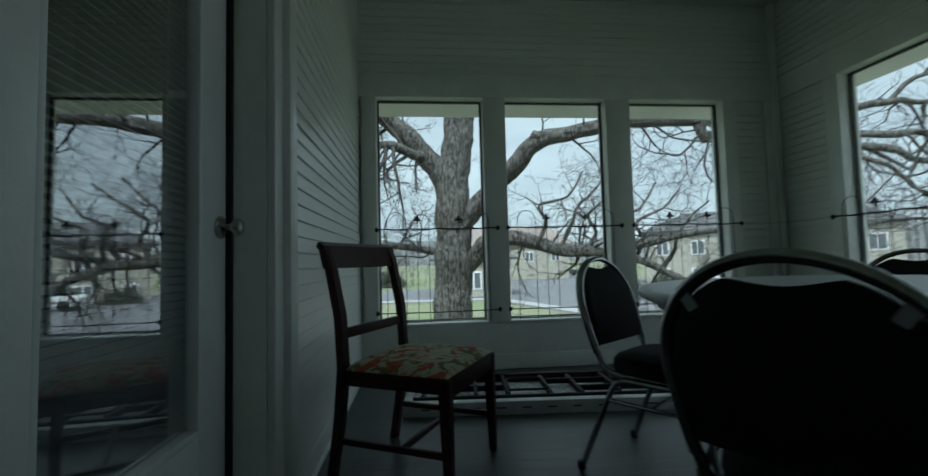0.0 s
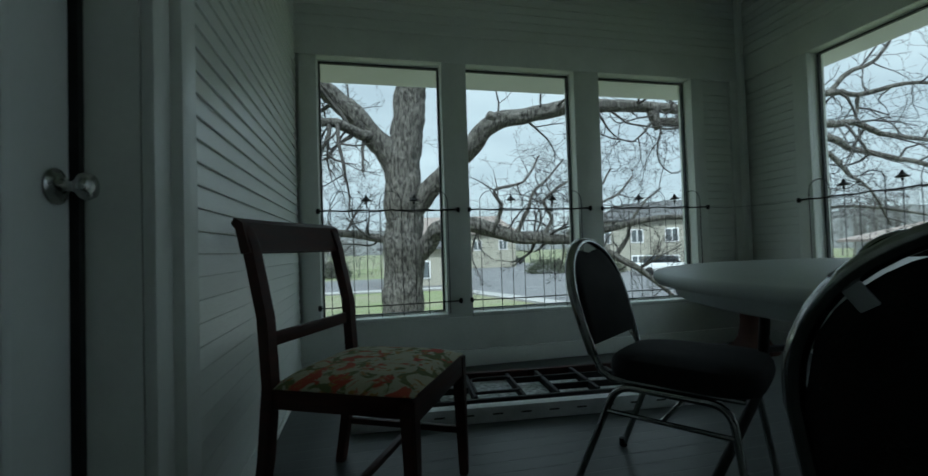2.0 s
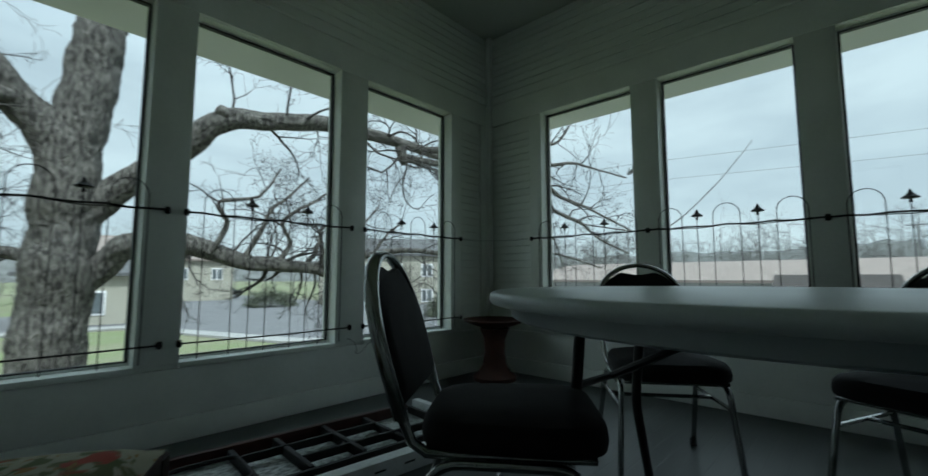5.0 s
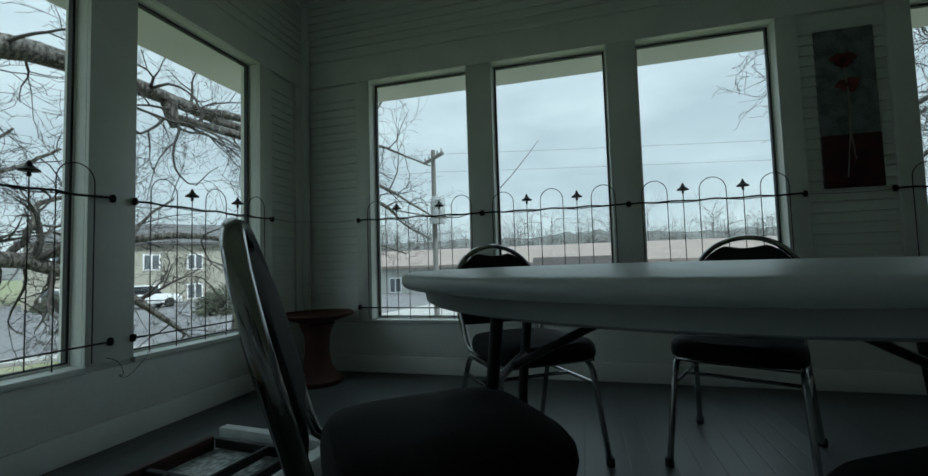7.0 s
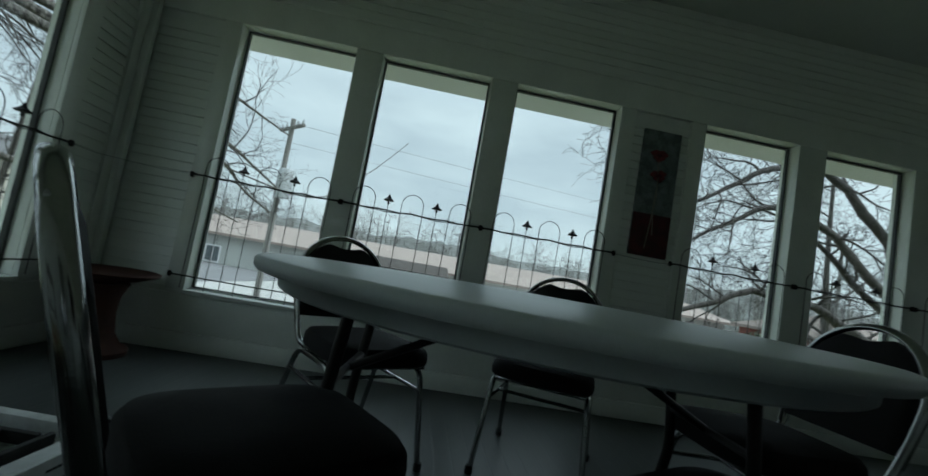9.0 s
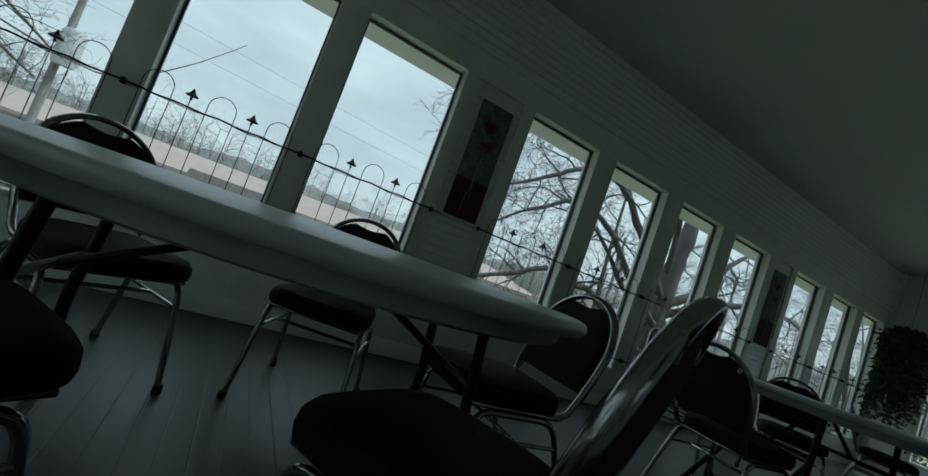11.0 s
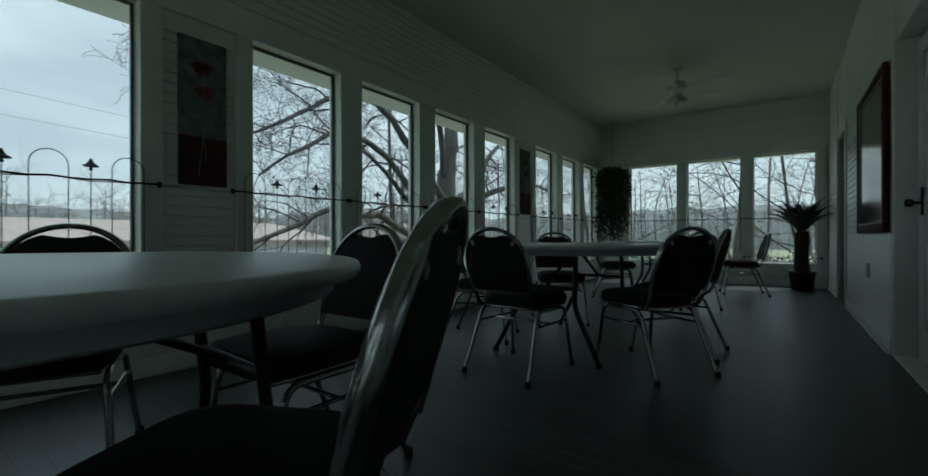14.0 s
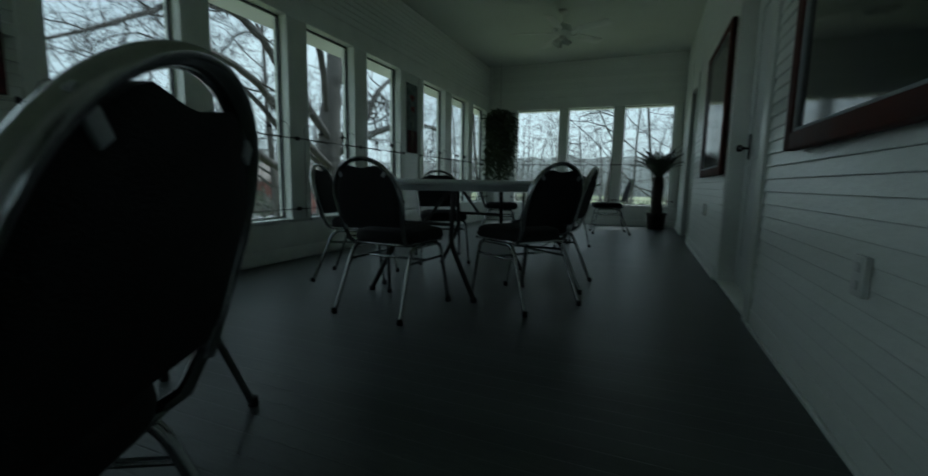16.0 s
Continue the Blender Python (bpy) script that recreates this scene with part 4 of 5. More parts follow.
def hanging_plant(at):
    p = thing("hanging_plant", at, "dense trailing green plant hanging in the far corner", "plant")
    part("pot", lathe(bmesh.new(), [(0.0, 1.9), (0.09, 1.9), (0.13, 2.05), (0.135, 2.07), (0.12, 2.07), (0.0, 2.05)], 20), M_TERRA, p)
    part("hanger", tube(bmesh.new(), [(0, 0, 2.05), (0, 0, CEIL)], 0.003, 5), M_IRON, p)
    bm = bmesh.new()
    for k in range(170):
        a, r = rng.uniform(0, 6.283), 0.12 + 0.18 * math.sqrt(rng.random())
        z, end = rng.uniform(2.02, 2.2), rng.uniform(0.7, 1.5)
        x, y = 0.06 * math.cos(a), 0.06 * math.sin(a)
        while z > end:
            f = min(1, 0.45 + (2.2 - z) * 4)
            q = Vector((r * f * math.cos(a) + rng.gauss(0, 0.018), r * f * math.sin(a) + rng.gauss(0, 0.018), z))
            ang = rng.uniform(0, 6.283)
            d = Vector((math.cos(ang), math.sin(ang), rng.uniform(-1.2, 0.1)))
            leaf(bm, q, d, d.orthogonal(), rng.uniform(0.05, 0.09), rng.uniform(0.014, 0.026))
            z -= rng.uniform(0.03, 0.07)
    part("trailing_leaves", bm, M_LEAF, p, soft=False)
    return p


hanging_plant((2.86, -7.15, 0))


def sago_palm(at):
    p = thing("potted_palm", at, "dark sago palm with shaggy trunk in a round pot", "plant")
    part("pot", lathe(bmesh.new(), [(0.0, 0), (0.12, 0), (0.14, 0.02), (0.165, 0.25), (0.18, 0.26), (0.175, 0.29), (0.15, 0.29), (0.14, 0.27), (0.0, 0.26)], 28), M_BRONZE, p, "dark round pot")
    tr = bmesh.new()
    tube(tr, [(0, 0, 0.26), (0.01, 0, 0.5), (0.0, 0.01, 0.75), (0, 0, 0.9)], [0.10, 0.095, 0.10, 0.08], 12)
    for i in range(160):
        z, a = 0.28 + 0.6 * i / 160, i * 2.4
        o = Vector((0.078 * math.cos(a), 0.078 * math.sin(a), z))
        leaf(tr, o, Vector((math.cos(a), math.sin(a), 0.9)), Vector((-math.sin(a), math.cos(a), 0)), 0.06, 0.018)
    part("trunk", tr, M_PALMTRUNK, p, soft=False)
    for i in range(40):
        a, lift = i * 2.399, 0.40 + 0.5 * (i / 40)
        f = bmesh.new()
        pts = []
        L = rng.uniform(0.56, 0.72)
        for k in range(11):
            t = k / 10
            rad = L * (t * (0.98 - 0.6 * lift) + 0.25 * t ** 3)
            z = 0.88 + L * (t * (0.55 + 0.6 * lift) - 0.62 * t ** 2.6 * (1.25 - lift))
            pts.append(Vector((rad * math.cos(a), rad * math.sin(a), z)))
        tube(f, pts, [0.006 - 0.0045 * k / 10 for k in range(11)], 5)
        for k in range(1, 11):
            for h in (0.0, 0.34, 0.67):
                if k + h > 10:
                    continue
                q = pts[k - 1].lerp(pts[k], h)
                dd = (pts[k] - pts[k - 1]).normalized()
                sd = Vector((-math.sin(a), math.cos(a), 0))
                ll = 0.15 * math.sin(math.pi * min(1, 0.15 + (k + h) / 11))
                for s in (-1, 1):
                    leaf(f, q, sd * s + dd * 0.8 + Vector((0, 0, 0.1)), dd, ll * 0.85, 0.014)
        part("frond", f, M_PALM, p, soft=False)
    return p


sago_palm((-0.06, -7.05, 0))


def bird_bath(at):
    b = thing("bird_bath", at, "terracotta pedestal dish standing in the corner", "plant stand")
    part("dish", lathe(bmesh.new(), [(0.0, 0.40), (0.07, 0.40), (0.16, 0.425), (0.245, 0.455), (0.255, 0.468), (0.245, 0.474), (0.16, 0.445), (0.0, 0.435)], 40), M_TERRA, b)
    part("pedestal", lathe(bmesh.new(), [(0.0, 0), (0.17, 0), (0.175, 0.03), (0.13, 0.06), (0.095, 0.12), (0.08, 0.22), (0.085, 0.32), (0.11, 0.38), (0.12, 0.40), (0.0, 0.40)], 32), M_TERRA, b)
    return b


bird_bath((2.88, 3.42, 0))


def floor_tray(at, turn):
    """White panel with a raised lip, lying along the end wall."""
    t = thing("floor_panel", at, "white painted old panel with pierced lip lying on the floor", "panel", turn=turn)
    part("board", boxed(0, 1.90, 0.03, 0.98, 0.0, 0.03, bevel=0.003), M_FROST, t, "pale patterned board")
    part("lip", boxed(0, 1.90, 0.0, 0.028, 0.0, 0.075, bevel=0.004), M_WHITEPAINT, t)
    part("lip_flange", boxed(0, 1.90, 0.029, 0.11, 0.062, 0.07, bevel=0.002), M_WHITEPAINT, t)
    for x0 in (0.0, 1.855):
        part("end_lip", boxed(x0, x0 + 0.045, 0.111, 0.98, 0.031, 0.075, bevel=0.004), M_WHITEPAINT, t)
    for i in range(13):
        part("slot", boxed(0.1 + i * 0.14, 0.15 + i * 0.14, -0.0015, 0.0, 0.036, 0.044), M_RUBBER, t)
    return t


floor_tray((-0.06, 2.765, 0), radians(-4.7)).scale = (1.02, 0.66, 1.0)


def bed_frame(at, turn):
    g = thing("iron_grate", at, "dark brown iron and wood grille lying on the pale panel", "grille", turn=turn)
    part("side_rail", boxed(0.02, 1.70, 0.80, 0.85, 0.03, 0.085, bevel=0.005), M_MAHOG, g, "dark wooden side rail")
    part("side_rail", boxed(0.0, 1.75, 0.16, 0.19, 0.031, 0.07, bevel=0.004), M_IRON, g)
    for i, x in enumerate((0.05, 0.36, 0.55, 0.80, 0.98, 1.20, 1.42, 1.70)):
        part("cross_bar", boxed(x, x + 0.022, 0.19, 0.80, 0.036, 0.072 + 0.004 * (i % 3), bevel=0.003), M_IRON, g)
    for y, x0, x1 in ((0.42, 0.07, 0.545), (0.60, 0.82, 1.42), (0.35, 1.0, 1.70), (0.66, 0.07, 0.36)):
        part("long_bar", boxed(x0, x1, y, y + 0.02, 0.045, 0.08, bevel=0.003), M_IRON, g)
    part("scroll", tube(bmesh.new(), bend([(0.57, 0.24, 0.085), (0.57, 0.62, 0.085), (0.80, 0.62, 0.085), (0.80, 0.24, 0.085), (0.57, 0.24, 0.085)], 0.06), 0.008, 6), M_IRON, g)
    return g


bed_frame((-0.02, 2.785, 0), radians(-4.7)).scale = (1.03, 0.66, 1.0)


def framed_board(name, x, y0, y1, z0, z1, deep, frame, face, label, category):
    f = thing(name, (x, 0, 0), label, category)
    part("face", boxed(0.0, deep * 0.55, y0 + 0.03, y1 - 0.03, z0 + 0.03, z1 - 0.03), face, f, "dark reflecting glass face")
    for q in ((y0, y0 + 0.07, z0, z1), (y1 - 0.07, y1, z0, z1), (y0 + 0.07, y1 - 0.07, z0, z0 + 0.07), (y0 + 0.07, y1 - 0.07, z1 - 0.07, z1)):
        part("frame_bar", boxed(0.0, deep, *q, bevel=0.008), frame, f)
    for q in ((y0 + 0.07, y0 + 0.082, z0 + 0.07, z1 - 0.07), (y1 - 0.082, y1 - 0.07, z0 + 0.07, z1 - 0.07), (y0 + 0.082, y1 - 0.082, z0 + 0.07, z0 + 0.082), (y0 + 0.082, y1 - 0.082, z1 - 0.082, z1 - 0.07)):
        part("slip", boxed(0.0, deep * 0.8, *q, bevel=0.002), M_GALV, f, "silver inner slip")
    return f


framed_board("framed_board", XH + 0.018, -1.0, 0.42, 0.90, 2.14, 0.05, M_FRAMEBROWN, M_DARKGLASS, "large dark glazed board in a red-brown frame on the siding", "picture")
framed_board("framed_picture", XF + 0.018, -4.05, -2.76, 0.845, 2.03, 0.035, M_FRAMEBROWN, mat("varnished panel", (0.10, 0.075, 0.045), 0.1, scale=2.5, second=(0.05, 0.045, 0.04), spec=0.8), "large glossy picture in a deep red-brown frame", "picture")


def outlet(x, y, z, label):
    o = thing("outlet", (x, y, z), label, "outlet")
    part("cover_plate", boxed(0, 0.018, -0.036, 0.036, -0.058, 0.058, bevel=0.004), M_OUTLET, o)
    for s in (-1, 1):
        part("socket", boxed(0.018, 0.022, -0.016, 0.016, s * 0.025 - 0.014, s * 0.025 + 0.014, bevel=0.003), M_OUTLET, o)
    return o


outlet(XH + 0.014, -0.30, 0.51, "white outlet cover on the siding")
outlet(XF + 0.014, -3.69, 0.527, "small outlet cover below the picture")


# ---------------------------------------------------------------- outside: ground, trees, houses
GZ = -1.6
bm = bmesh.new()
ks = [0, 6, 12, 25, 50, 100, 220, 500, 1500, 4000]
axis = sorted({s * k for k in ks for s in (-1, 1)})
gv = [[bm.verts.new((x, y, GZ)) for y in axis] for x in axis]
for i in range(len(axis) - 1):
    for j in range(len(axis) - 1):
        bm.faces.new((gv[i][j], gv[i + 1][j], gv[i + 1][j + 1], gv[i][j + 1]))
structure("ground", bm, M_GRASS, "pale winter lawn reaching to the horizon", "ground")
structure("porch_base", boxed(XH - 2.3, XB + DEEP, YE - DEEP, YA + DEEP, GZ - 0.1, -0.13), M_HOUSEWHITE, "white porch foundation wall", "wall")
structure("road", prism(bmesh.new(), [(-80, 30), (5, 28), (8.5, 17.5), (14, 12.5), (60, 4), (60, 22), (24, 36), (24, 90), (12, 90), (9, 40), (-80, 38)], GZ + 0.01, GZ + 0.03, "z"), M_ROAD, "pale grey asphalt street across the lawn", "road")
structure("pavement", prism(bmesh.new(), [(-80, 28.6), (4.4, 26.7), (7.5, 17.1), (13.2, 11.5), (13.9, 12.4), (8.4, 17.4), (4.9, 27.9), (-80, 29.9)], GZ + 0.01, GZ + 0.1, "z"), M_CONC, "concrete kerb and footpath beside the street", "pavement")
structure("parking_lot", prism(bmesh.new(), [(13, -34), (60, -34), (60, 3.9), (14.2, 12.3), (12, 9)], GZ + 0.02, GZ + 0.04, "z"), M_CONC, "pale concrete parking ground", "pavement")


class Wood:
    """Branches gathered into one mesh."""
    def __init__(self, seed):
        self.v, self.f, self.r, self.most = [], [], random.Random(seed), 11

    def tube(self, pts, rs, seg):
        base, prev = len(self.v), None
        for i, p in enumerate(pts):
            d = (pts[min(i + 1, len(pts) - 1)] - pts[max(i - 1, 0)]).normalized()
            u = d.orthogonal().normalized() if prev is None else (prev - d * prev.dot(d)).normalized()
            prev = u
            w = d.cross(u)
            for j in range(seg):
                a = 6.28319 * j / seg
                self.v.append(p + (u * math.cos(a) + w * math.sin(a)) * rs[i])
        for i in range(len(pts) - 1):
            for j in range(seg):
                a, b = base + i * seg + j, base + i * seg + (j + 1) % seg
                self.f.append((a, b, b + seg, a + seg))

    def limb(self, pts, r0, r1, seg=10, sub=4, rough=0.06, furrow=0.0):
        """A main limb through given points, smoothed and gnarled; returns its points."""
        pts = [Vector(p) for p in pts]
        out = []
        for i in range(len(pts) - 1):
            p0, p1, p2, p3 = pts[max(i - 1, 0)], pts[i], pts[i + 1], pts[min(i + 2, len(pts) - 1)]
            many = max(sub, int((p2 - p1).length / 0.055)) if furrow else sub
            for k in range(many):
                t = k / many
                out.append(0.5 * ((2 * p1) + (p2 - p0) * t + (2 * p0 - 5 * p1 + 4 * p2 - p3) * t * t + (3 * p1 - p0 - 3 * p2 + p3) * t ** 3))
        out.append(pts[-1])
        n = len(out)
        rs = [(r0 + (r1 - r0) * i / (n - 1)) for i in range(n)]
        if furrow:
            off = self.r.uniform(0, 50)
            out = [p + Vector((noise.noise(Vector((i * 0.12, off, 0))), noise.noise(Vector((i * 0.12, off, 9))), noise.noise(Vector((i * 0.12, off, 18))))) * rs[i] * 0.35 for i, p in enumerate(out)]
            rs = [r * (1 + 0.10 * noise.noise(Vector((i * 0.15, off, 30)))) for i, r in enumerate(rs)]
            start, seg = len(self.v), 40
            self.tube(out, rs, seg)
            for i in range(n):
                for j in range(seg):
                    a, v = 6.28319 * j / seg, self.v[start + i * seg + j]
                    k = 1.0 - 2.4 * abs(noise.noise(Vector((math.cos(a) * rs[i] * 17, math.sin(a) * rs[i] * 17, i * 0.055 * 4.5 + off))))
                    self.v[start + i * seg + j] = v + (v - out[i]) * furrow * (k - 0.4)
            return out[::4] + [out[-1]], rs[::4] + [rs[-1]]
        out = [p + Vector((self.r.gauss(0, 1), self.r.gauss(0, 1), self.r.gauss(0, 1))) * rs[i] * rough for i, p in enumerate(out)]
        rs = [r * self.r.uniform(0.94, 1.07) for r in rs]
        self.tube(out, rs, seg)
        return out, rs

    def vec(self, up=0.0):
        return Vector((self.r.gauss(0, 1), self.r.gauss(0, 1), self.r.gauss(0, 1) + up))

    def twig(self, p, d, length, r, level, droop=-0.02, wild=0.22, kids=(3, 5)):
        """A crooked branch that wanders, with side branches set along it."""
        n = max(3, min(self.most, int(length / 0.13)))
        pts, q, dd, w = [p], p.copy(), d.normalized(), self.vec() * wild
        for i in range(n):
            w = w * 0.45 + self.vec(droop) * wild
            dd = (dd + w).normalized()
            q = q + dd * (length / n) * self.r.uniform(0.8, 1.2)
            pts.append(q.copy())
        rs = [max(0.0022, r * (1 - 0.8 * i / n)) for i in range(n + 1)]
        self.tube(pts, rs, 6 if r > 0.03 else (4 if r > 0.010 else 3))
        if level <= 0:
            return
        c = self.r.randint(*kids)
        for k in range(c):
            t = 0.22 + 0.78 * (k + self.r.uniform(0.2, 0.9)) / c
            i = min(n, max(1, round(t * n)))
            e = (pts[i] - pts[i - 1]).normalized()
            s = self.vec(droop)
            s = (s - e * s.dot(e)).normalized()
            self.twig(pts[i], e * self.r.uniform(0.5, 1.1) + s * self.r.uniform(0.5, 1.0), length * self.r.uniform(0.38, 0.66), rs[i] * 0.66, level - 1, droop, wild, kids)

    def sprout(self, limb, count, length, level, lo=0.2, up=0.0, droop=-0.02, thick=0.3, kids=(3, 5), hi=1.0, cap=0.022):
        pts, rs = limb
        n = len(pts)
        for k in range(count):
            i = int(n * (lo + (hi - lo) * (k + self.r.uniform(0.1, 0.9)) / count))
            i = min(n - 1, max(1, i))
            e = (pts[i] - pts[i - 1]).normalized()
            s = self.vec(up)
            s = (s - e * s.dot(e)).normalized()
            self.twig(pts[i], e * self.r.uniform(0.2, 0.8) + s, length * self.r.uniform(0.5, 1.25), max(0.007, min(rs[i] * thick, cap)), level, droop, kids=kids)

    def part(self, name, material, parent, label=""):
        me = bpy.data.meshes.new(name)
        me.from_pydata([tuple(v) for v in self.v], [], self.f)
        me.materials.append(material)
        for poly in me.polygons:
            poly.use_smooth = True
        ob = new(name, me)
        ob.parent = parent
        if label:
            ob["label"] = label
        return ob


# the big oak beyond the end wall
oak = thing("oak_tree", (0, 0, 0), "huge bare oak with furrowed grey bark and spreading limbs", "tree")
big, fine = Wood(3), Wood(4)
TX, TY = 0.62, 7.8
trunk = big.limb([(TX - 0.08, TY, GZ - 0.1), (TX - 0.06, TY, -0.6), (TX, TY, 0.4), (TX + 0.01, TY, 1.3), (TX + 0.05, TY, 2.3), (TX + 0.19, TY, 3.5), (TX + 0.25, TY + 0.2, 5.0), (TX + 0.1, TY + 0.3, 7.0)], 0.365, 0.16, 18, 8, 0.03, furrow=0.11)
left_limb = big.limb([(TX - 0.02, TY, 2.0), (TX - 0.2, TY, 2.5), (0.13, 7.75, 2.78), (-0.25, 7.7, 3.15), (-0.6, 7.6, 3.42), (-1.6, 7.4, 3.9), (-3.0, 7.2, 4.3)], 0.21, 0.05, 14, furrow=0.11)
left_two = big.limb([(0.2, 7.7, 2.7), (0.0, 7.6, 2.69), (-0.36, 7.4, 2.8), (-0.57, 7.3, 2.77), (-1.3, 7.1, 2.6), (-2.4, 7.0, 2.9)], 0.10, 0.04, 9)
arch_limb = big.limb([(TX + 0.1, TY, 1.45), (1.01, 7.7, 1.76), (1.44, 7.4, 2.2), (1.67, 7.1, 2.47), (1.92, 6.9, 2.72), (2.86, 6.85, 2.95), (3.91, 6.8, 3.05), (5.1, 6.75, 3.0), (6.1, 6.4, 2.85), (7.0, 6.2, 2.4), (7.8, 6.3, 2.1)], 0.17, 0.02, 14, furrow=0.11)
low_limb = big.limb([(TX + 0.1, TY, 0.6), (0.99, 7.7, 0.91), (1.23, 7.4, 1.2), (1.79, 7.2, 1.18), (2.39, 7.1, 1.0), (3.27, 7.0, 0.92), (4.2, 6.9, 0.5), (4.9, 6.8, -0.05)], 0.155, 0.025, 14, furrow=0.11)
back_limb = big.limb([(TX, TY, 1.0), (0.28, 8.2, 1.07), (-0.55, 8.5, 1.2), (-1.6, 8.8, 1.1), (-2.8, 9.0, 1.4)], 0.085, 0.04, 9)
stub = big.limb([(4.6, 6.78, 3.0), (4.62, 6.75, 2.85), (4.69, 6.75, 2.70)], 0.10, 0.07, 9, 3)
east_one = big.limb([(5.0, 6.75, 3.02), (5.6, 5.6, 2.78), (6.0, 5.19, 2.76), (6.4, 5.29, 2.85), (6.8, 5.32, 2.83), (7.3, 5.09, 2.93), (7.8, 4.97, 2.92), (8.6, 4.6, 2.8)], 0.06, 0.014, 8, rough=0.16)
east_up = big.limb([(6.15, 5.2, 2.8), (6.3, 5.07, 3.02), (6.5, 4.94, 3.1), (6.6, 4.79, 3.32), (6.8, 4.7, 3.7)], 0.035, 0.014, 7, rough=0.16)
east_drop = big.limb([(6.8, 5.32, 2.84), (6.81, 5.34, 2.66), (6.78, 5.33, 2.46), (6.9, 5.2, 2.3)], 0.03, 0.012, 7, rough=0.2)
east_two = big.limb([(4.7, 6.75, 2.8), (5.3, 5.7, 2.5), (5.9, 5.09, 2.32), (6.3, 5.05, 2.35), (6.7, 5.01, 2.2), (7.3, 4.92, 2.12), (7.9, 4.87, 2.02), (8.7, 4.6, 1.75)], 0.06, 0.016, 8, rough=0.16)
east_three = big.limb([(5.2, 5.8, 2.45), (5.9, 5.1, 2.15), (6.4, 5.14, 2.02), (6.9, 5.05, 1.9), (7.4, 4.95, 1.79), (8.0, 4.95, 1.57), (8.8, 4.7, 1.3)], 0.055, 0.016, 8, rough=0.16)
east_four = big.limb([(5.5, 5.4, 2.2), (5.9, 5.08, 1.93), (6.2, 5.07, 1.67), (6.5, 5.02, 1.45), (6.9, 5.09, 1.0)], 0.035, 0.012, 7, rough=0.18)
east_low = big.limb([(3.2, 7.0, 0.95), (4.6, 6.7, 1.25), (5.8, 6.2, 1.15), (7.0, 5.6, 1.3), (8.2, 5.0, 1.0)], 0.055, 0.012, 8, rough=0.12)
big.limb([(7.4, 4.95, 1.79), (7.2, 3.6, 1.55), (7.15, 2.85, 2.02), (7.2, 2.25, 2.72)], 0.014, 0.004, 5, rough=0.3)
for limb, c, ln in ((east_one, 9, 1.0), (east_up, 5, 0.7), (east_drop, 4, 0.6), (east_two, 9, 1.0), (east_three, 8, 0.9), (east_four, 5, 0.8)):
    fine.sprout(limb, c, ln, 2, 0.3, 0.1, thick=0.5)
# crooked boughs wandering between the arching limb and the low one
for k, (x, z) in enumerate(((1.9, 1.3), (2.3, 1.25), (2.7, 1.15), (3.1, 1.1), (3.5, 1.0), (4.0, 0.8))):
    bough = big.limb([(x, 7.08, z - 0.2), (x + 0.18, 7.0, z + 0.12), (x + 0.05 + 0.2 * (k % 2), 6.95, z + 0.42), (x + 0.5, 6.9, z + 0.55 + 0.1 * (k % 3)), (x + 0.75, 6.85, z + 0.95)], 0.04, 0.012, 7, rough=0.25)
    fine.sprout(bough, 6, 0.8, 2, 0.25, 0.1, 0.0, 0.5, cap=0.016)
# gnarled middle-sized boughs hanging from the left limb and standing on the low one
fine.sprout(left_limb, 5, 1.3, 3, 0.3, -1.3, -0.10, 0.5, hi=0.75, cap=0.04)
fine.sprout(left_two, 9, 1.3, 3, 0.15, -1.3, -0.08, 0.6, hi=0.8, cap=0.036)
fine.sprout(back_limb, 6, 0.9, 2, 0.2, 0.2, 0.0, 0.5, cap=0.03)
fine.sprout(low_limb, 6, 0.7, 3, 0.35, 0.6, -0.02, 0.5, hi=0.7, cap=0.04)
fine.sprout(low_limb, 5, 0.8, 3, 0.5, 0.3, 0.0, 0.5, hi=0.95, cap=0.03)
for limb, c, ln, lv, up in ((left_limb, 13, 1.5, 3, -0.2), (left_two, 8, 1.2, 3, -0.5), (arch_limb, 22, 1.2, 3, -0.6), (low_limb, 20, 1.05, 3, 0.1), (back_limb, 10, 1.2, 3, 0.0), (trunk, 10, 1.6, 3, 0.2), (stub, 7, 1.4, 3, -0.6), (east_low, 14, 1.2, 3, 0.2)):
    fine.sprout(limb, c, ln, lv, 0.25 if limb is not trunk else 0.72, up)
fine.sprout(low_limb, 5, 0.8, 3, 0.4, 0.5, 0.0, 0.5)
knot = bmesh.new()
bmesh.ops.create_icosphere(knot, subdivisions=3, radius=0.085)
for v in knot.verts:
    v.co = v.co * (1 + 0.25 * noise.noise(v.co * 14)) + Vector((1.9, 6.83, 2.80))
big.part("trunk", M_BARK, oak)
fine.part("branches", M_TWIG, oak, "tangle of bare crooked branches")
part("knot", knot, M_BARK, oak, "sawn knot on the limb")


